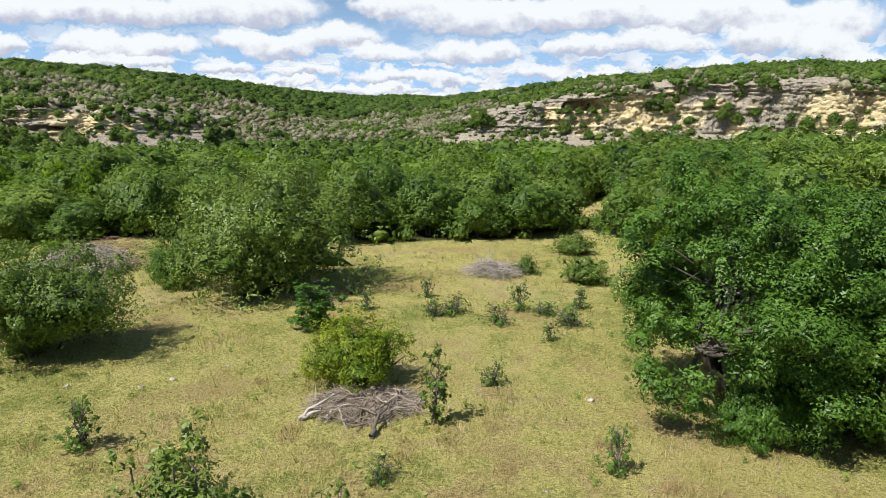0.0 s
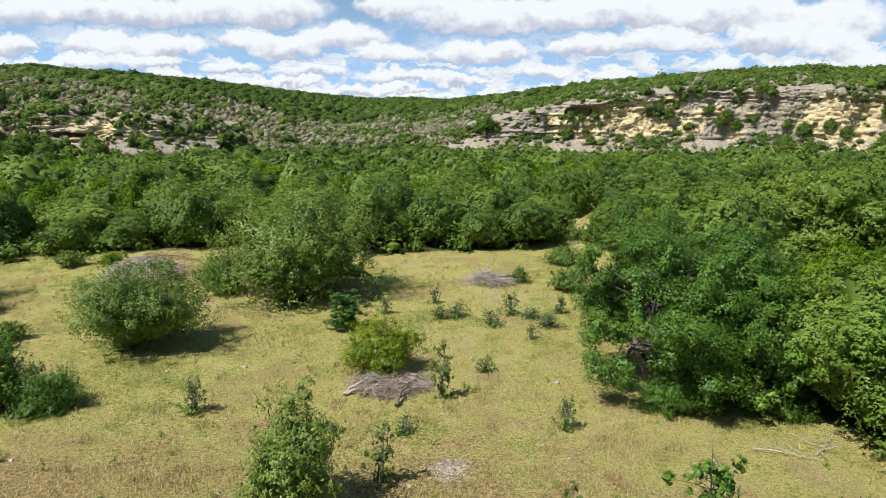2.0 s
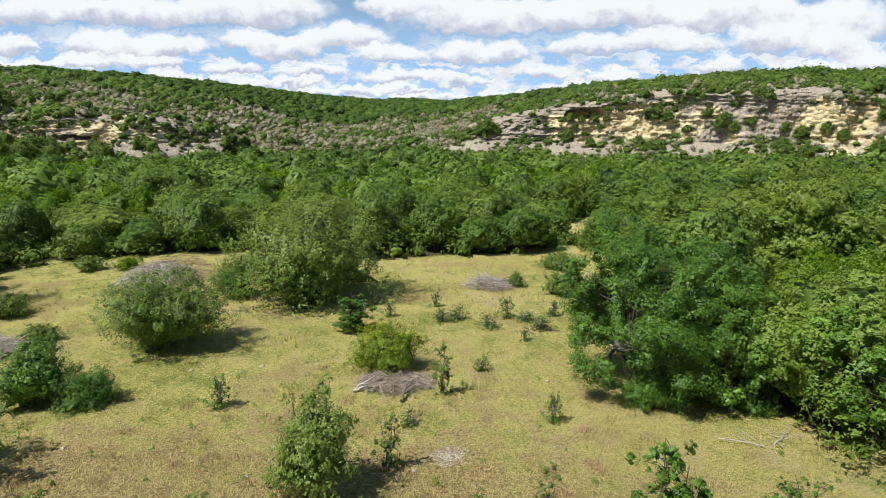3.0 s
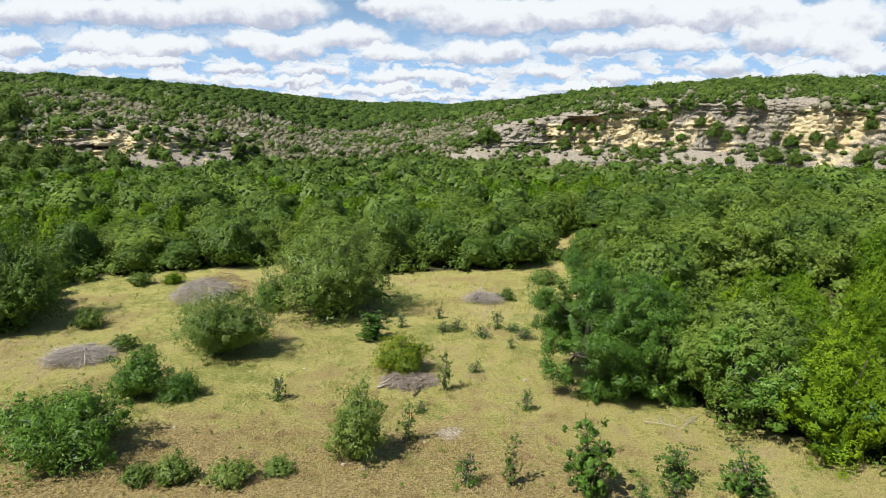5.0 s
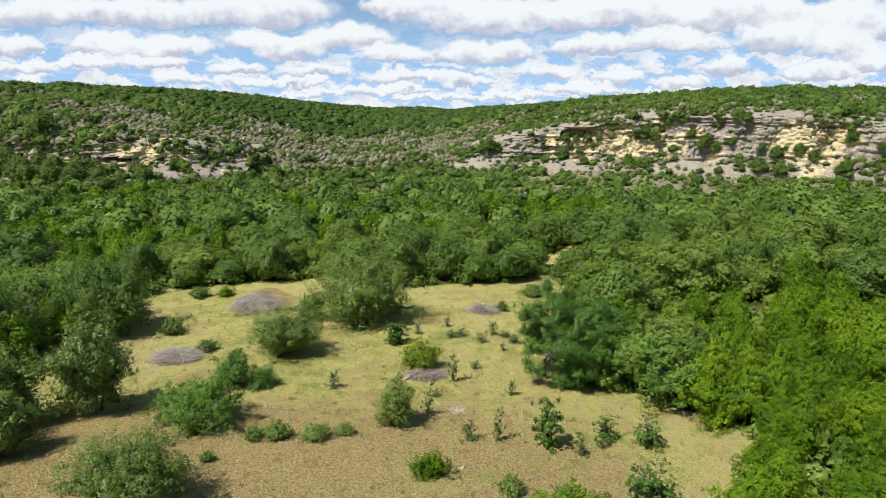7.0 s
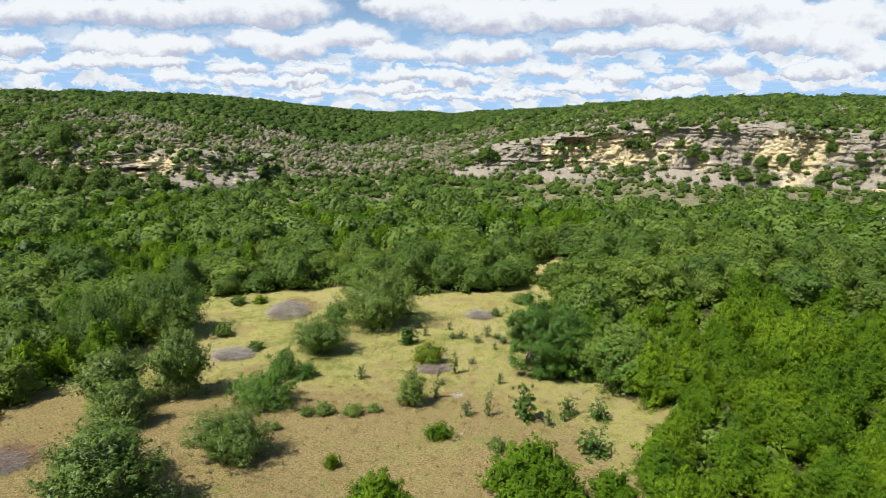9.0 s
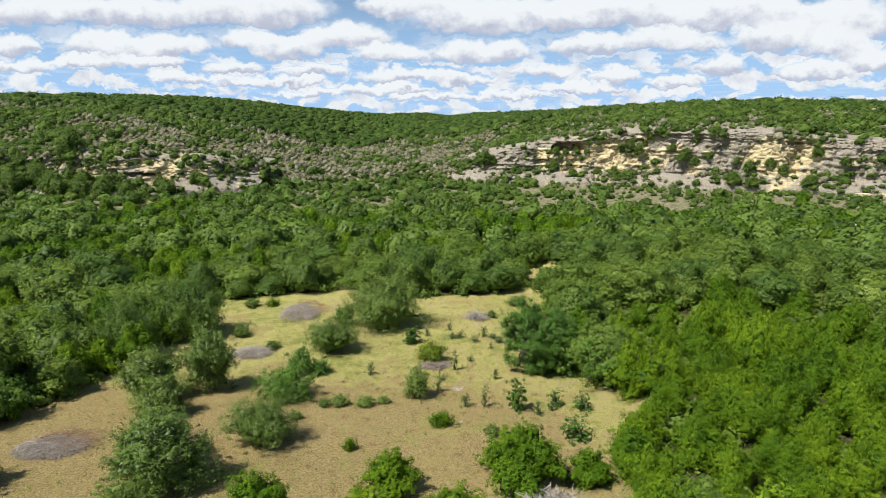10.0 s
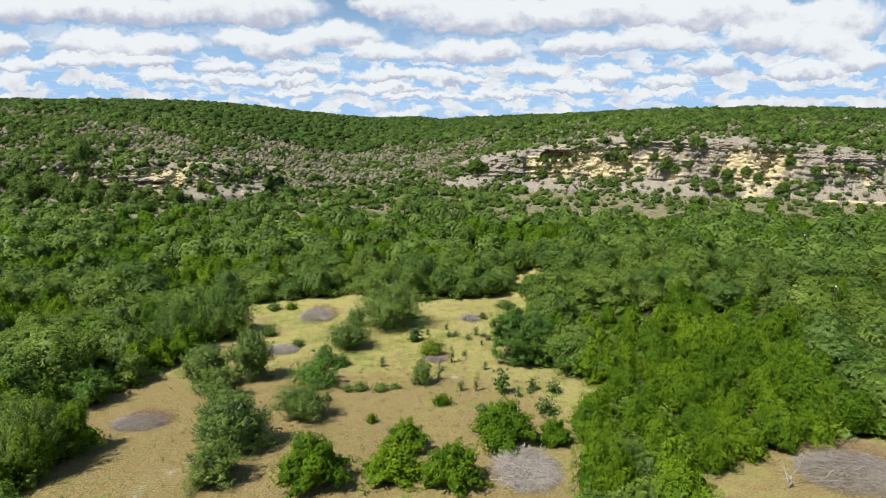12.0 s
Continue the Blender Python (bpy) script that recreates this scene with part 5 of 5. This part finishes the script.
for x, y, s in [(a, b, 0.75 * c) for a, b, c in spots] + [(x, y, 0.03 + 0.08 * rng.uniform() ** 2) for x, y in scatter[:60]]:
    ob = new("stone", STONES[rng.integers(5)])
    ob.matrix_basis = pose(x, y, float(hill_height(np.array(x), np.array(y))) + 0.08 * s, 0, 0, rng.uniform(0, 360)) @ Matrix.Scale(s, 4)
    tagged(ob, "pale limestone rock lying in dry grass", "rock", "field stones")


def dead_limb(x, y, turn, length, seed, label, thick=0.03, forks=7, tilt=0.0, mat=None):
    r = np.random.default_rng(seed)
    bag = Bag()
    stem = bent(r, (-length / 2, 0, 0.06), (length / 2, 0.1, 0.10 + tilt), 7, 0.04)
    stem[:, 2] = np.abs(stem[:, 2]) + 0.03
    add_tube(bag, stem, np.linspace(thick, thick * 0.4, 7), 7, 0.7)
    for k in range(forks):
        a = stem[r.integers(1, 6)]
        add_tube(bag, bent(r, a, a + (r.normal(0, 0.5), r.normal(0, 0.5), abs(r.normal(0.15, 0.2))), 4), np.linspace(thick * 0.5, 0.005, 4), 4, r.uniform(0, 1))
    ob = new("fallen_branch", bag_mesh("fallen_branch", bag, mat or DEAD, True))
    ob.matrix_basis = pose(x, y, float(hill_height(np.array(x), np.array(y))), 0, 0, turn)
    tagged(ob, label, "branch")


dead_limb(10.0, 10.2, -25, 1.7, 1, "bleached forked branch fallen on the grass", 0.02)
dead_limb(-3.45, 15.0, 38, 1.15, 2, "thick pale split log leaning on a brush heap", 0.055, 1, 0.3)
dead_limb(-3.5, 14.8, 25, 0.7, 6, "thick pale split log beside a brush heap", 0.06, 0, 0.1)
dead_limb(-3.0, 14.8, 60, 0.6, 7, "short broken log beside a brush heap", 0.07, 0, 0.1)
dead_limb(-1.7, 14.0, 75, 0.9, 3, "dark broken branch beside a brush heap", 0.07, 3, 0.2, mat=BARK)
dead_limb(11.6, 10.8, 40, 1.6, 4, "bleached forked branch fallen on the grass")


def dead_tree(x, y, height, seed):
    """A small bleached snag: a forked bare stem with broken boughs."""
    r = np.random.default_rng(seed)
    root = new("dead_tree")
    root.matrix_basis = pose(x, y, float(hill_height(np.array(x), np.array(y))))
    for name, a in (("trunk", 0.0), ("limb", 2.2), ("limb", 4.4)):
        bag = Bag()
        tip = np.array([math.cos(a) * height * 0.3, math.sin(a) * height * 0.3, height * (1.0 if name == "trunk" else 0.75)])
        line = bent(r, (0, 0, -0.15), tip, 7, 0.1)
        add_tube(bag, line, np.linspace(0.07, 0.012, 7), 6, 0.9)
        for k in range(6):
            at = line[r.integers(2, 6)]
            add_tube(bag, bent(r, at, at + r.normal(0, 0.32, 3) + (0, 0, 0.3), 4), np.linspace(0.024, 0.005, 4), 4, r.uniform(0.5, 1))
        part(name, bag_mesh(name, bag, DEAD, True), root)
    tagged(root, "small bleached dead tree with broken boughs beside a brush heap", "dead tree")


dead_tree(25.2, -15.4, 2.6, 1)
dead_tree(2.35, 34.1, 1.5, 2)


def utility_pole(x, y, top):
    root = new("utility_pole")
    z = float(hill_height(np.array(x), np.array(y)))
    root.matrix_basis = pose(x, y, z)
    bag = Bag()
    h = top - z
    add_tube(bag, [(0, 0, -0.4), (0, 0, h * 0.5), (0, 0, h)], [0.17, 0.14, 0.11], 8, 0.3)
    part("pole", bag_mesh("pole", bag, POLE_WOOD, True), root)
    bag = Bag()
    add_tube(bag, [(0, 0, h), (0, 0, h + 0.12), (0, 0, h + 0.24), (0, 0, h + 0.3)], [0.05, 0.12, 0.12, 0.04], 8, 0.5)
    part("insulator", bag_mesh("insulator", bag, CERAMIC, True), root, "white ceramic insulator")
    bag = Bag()
    add_tube(bag, [(0.0, -0.6, h - 0.5), (0.0, 0.0, h - 0.45), (0.0, 0.6, h - 0.5)], [0.05, 0.05, 0.05], 5, 0.4)
    part("crossarm", bag_mesh("crossarm", bag, POLE_WOOD, True), root)
    tagged(root, "dark wooden utility pole rising from the thicket", "utility pole", "utility poles")


utility_pole(54.0, 24.6, 6.8)
utility_pole(72.6, 63.2, 6.8)


# ---------- grass ----------
def build_grass():
    r = np.random.default_rng(5)
    n = 150000
    x, y = r.uniform(-40, 42, n), r.uniform(-22, 55, n)
    d = openness(x, y)
    keep = (d > -2.0) & (r.uniform(0, 1, n) < np.clip(1.2 - 0.022 * np.hypot(x, y - 9), 0.12, 1))
    keep &= np.hypot(x - 0.2, y - 9.4) > 0.8
    x, y = x[keep], y[keep]
    z = hill_height(x, y)
    n, blades = len(x), 4
    tuft = 0.5 + 0.5 * wobble(x * 0.9, y * 0.9, 8.0)
    tint = np.clip(r.uniform(0.15, 0.75, n) + 0.55 * smooth((18 - y) / 16), 0, 1.3)
    foot = np.repeat(np.stack([x, y, z], 1), blades, 0) + r.normal(0, 0.09, (n * blades, 3)) * (1, 1, 0)
    turn, lean = r.uniform(0, 2 * np.pi, n * blades), r.uniform(0.03, 0.16, n * blades)
    tall = np.repeat(r.uniform(0.05, 0.13, n) * (0.4 + 2.0 * tuft ** 2), blades) * r.uniform(0.6, 1.3, n * blades)
    side = np.stack([np.cos(turn), np.sin(turn), 0 * turn], 1) * 0.012
    tip = foot + np.stack([-np.sin(turn) * lean, np.cos(turn) * lean, tall], 1)
    v = np.stack([foot - side - (0, 0, 0.03), foot + side - (0, 0, 0.03), tip], 1).reshape(-1, 3)
    me = mesh_of("grass", v, np.arange(len(v)).reshape(-1, 3), GRASS, {"tint": np.repeat(tint, blades * 3)})
    tagged(new("grass", me), "short dry yellow-green grass tufts", "grass", kind="stuff")


build_grass()


def build_weeds():
    """Dry red-brown weed tufts standing in the grass."""
    r = np.random.default_rng(9)
    spots = [(-5.6, 17.2), (2.6, 19.0), (1.4, 10.9), (-3.9, 13.6), (-3.0, 13.2), (-6.8, 12.4), (-5.6, 10.4), (-7.5, 9.0), (0.2, 26.0), (-1.6, 6.4), (3.0, 8.2), (-11.0, 10.8), (-2.6, 4.0), (4.5, 8.8)]
    more = spread_points(r, -26, 10, -12, 22, 1.7, lambda x, y: (openness(x, y) > 0.5) & (r.uniform(0, 1, len(x)) < 0.4 * smooth((16 - y) / 12)))
    bag = Bag()
    for x, y in spots + [tuple(p) for p in more]:
        z, n = float(hill_height(np.array(x), np.array(y))), 46
        foot = np.stack([x + r.normal(0, 0.17, n), y + r.normal(0, 0.17, n), np.full(n, z - 0.02)], 1)
        turn = r.uniform(0, 2 * np.pi, n)
        side = np.stack([np.cos(turn), np.sin(turn), 0 * turn], 1) * 0.009
        tip = foot + np.stack([r.normal(0, 0.09, n), r.normal(0, 0.09, n), r.uniform(0.12, 0.36, n)], 1)
        bag.add(np.stack([foot - side, foot + side, tip], 1).reshape(-1, 3), np.arange(3 * n).reshape(-1, 3), np.repeat(r.uniform(0, 1, n), 3))
    tagged(new("dry_weed", bag_mesh("dry_weed", bag, WEED)), "dry red-brown weed tufts in the grass", "weed", kind="stuff")


build_weeds()


def build_bunch_grass():
    """Taller tufts of straw and green grass that stand out of the short sward."""
    r = np.random.default_rng(15)
    pts = spread_points(r, -36, 14, -24, 46, 0.5, lambda x, y: (openness(x, y) > -0.6) & (r.uniform(0, 1, len(x)) < 0.25 + 0.5 * smooth(wobble(x * 0.5, y * 0.5, 3.0) + 0.3)))
    blades = 13
    z = hill_height(pts[:, 0], pts[:, 1])
    n = len(pts) * blades
    k = np.repeat(np.arange(len(pts)), blades)
    size = r.uniform(0.5, 1.3, len(pts))[k]
    turn = r.uniform(0, 2 * np.pi, n)
    out = np.stack([np.cos(turn), np.sin(turn), 0 * turn], 1)
    foot = np.stack([pts[k, 0], pts[k, 1], z[k] - 0.03], 1) + out * 0.05 * size[:, None]
    side = np.stack([-np.sin(turn), np.cos(turn), 0 * turn], 1) * (0.013 * size)[:, None]
    tip = foot + out * (r.uniform(0.05, 0.2, n) * size)[:, None] + np.stack([0 * turn, 0 * turn, r.uniform(0.07, 0.19, n) * size], 1)
    tint = np.clip(r.normal(0.55, 0.26, len(pts)), 0.0, 1.3)[k]
    v = np.stack([foot - side, foot + side, tip], 1).reshape(-1, 3)
    me = mesh_of("bunch_grass", v, np.arange(len(v)).reshape(-1, 3), GRASS, {"tint": np.repeat(tint, 3)})
    tagged(new("bunch_grass", me), "taller straw-coloured and green grass tufts", "grass", kind="stuff")


def build_herbs():
    """Small green seedlings and herbs, ankle high, all over the meadow."""
    r = np.random.default_rng(16)
    pts = spread_points(r, -34, 13, -22, 42, 1.5, lambda x, y: (openness(x, y) > 0.2) & (r.uniform(0, 1, len(x)) < 0.3 + 0.5 * smooth(wobble(x * 0.33, y * 0.33, 5.0))))
    bag = Bag()
    for x, y in pts:
        z, n, size = float(hill_height(np.array(x), np.array(y))), 26, r.uniform(0.6, 1.5)
        way = unit(r.normal(0, 1, (n, 3)) * (1, 1, 0.6) + (0, 0, 0.7))
        add_leaves(bag, r, np.array([x, y, z + 0.05]) + way * (0.08, 0.08, 0.15) * size * r.uniform(0.4, 1.4, (n, 1)), way, 0.034 * size, 0.5, growth=r.normal(0.1, 0.15))
    tagged(new("green_herb", bag_mesh("green_herb", bag, BRIGHT_OAK)), "small green seedlings in the dry grass", "herb", kind="stuff")


build_bunch_grass()
build_herbs()

for template in (GREAT_OAK, DARK_OAK, EDGE_OAK, TALL_OAK, MID_OAK, BUSH_OAK, ROUND_OAK, WIDE_SHRUB, GREY_SHRUB, YELLOW_SHRUB, LOW_SHRUB, LOW_SHRUB_B, GREY_LOW, WISP, SAPLING_A, SAPLING_B, SAPLING_C, SAPLING_D, BIG_JUNIPER, MID_JUNIPER, *LEDGE_TREE, *J_NEAR, *J_FAR, *O_NEAR, *O_FAR, *close_by[0], *close_by[1]):
    retire(template)
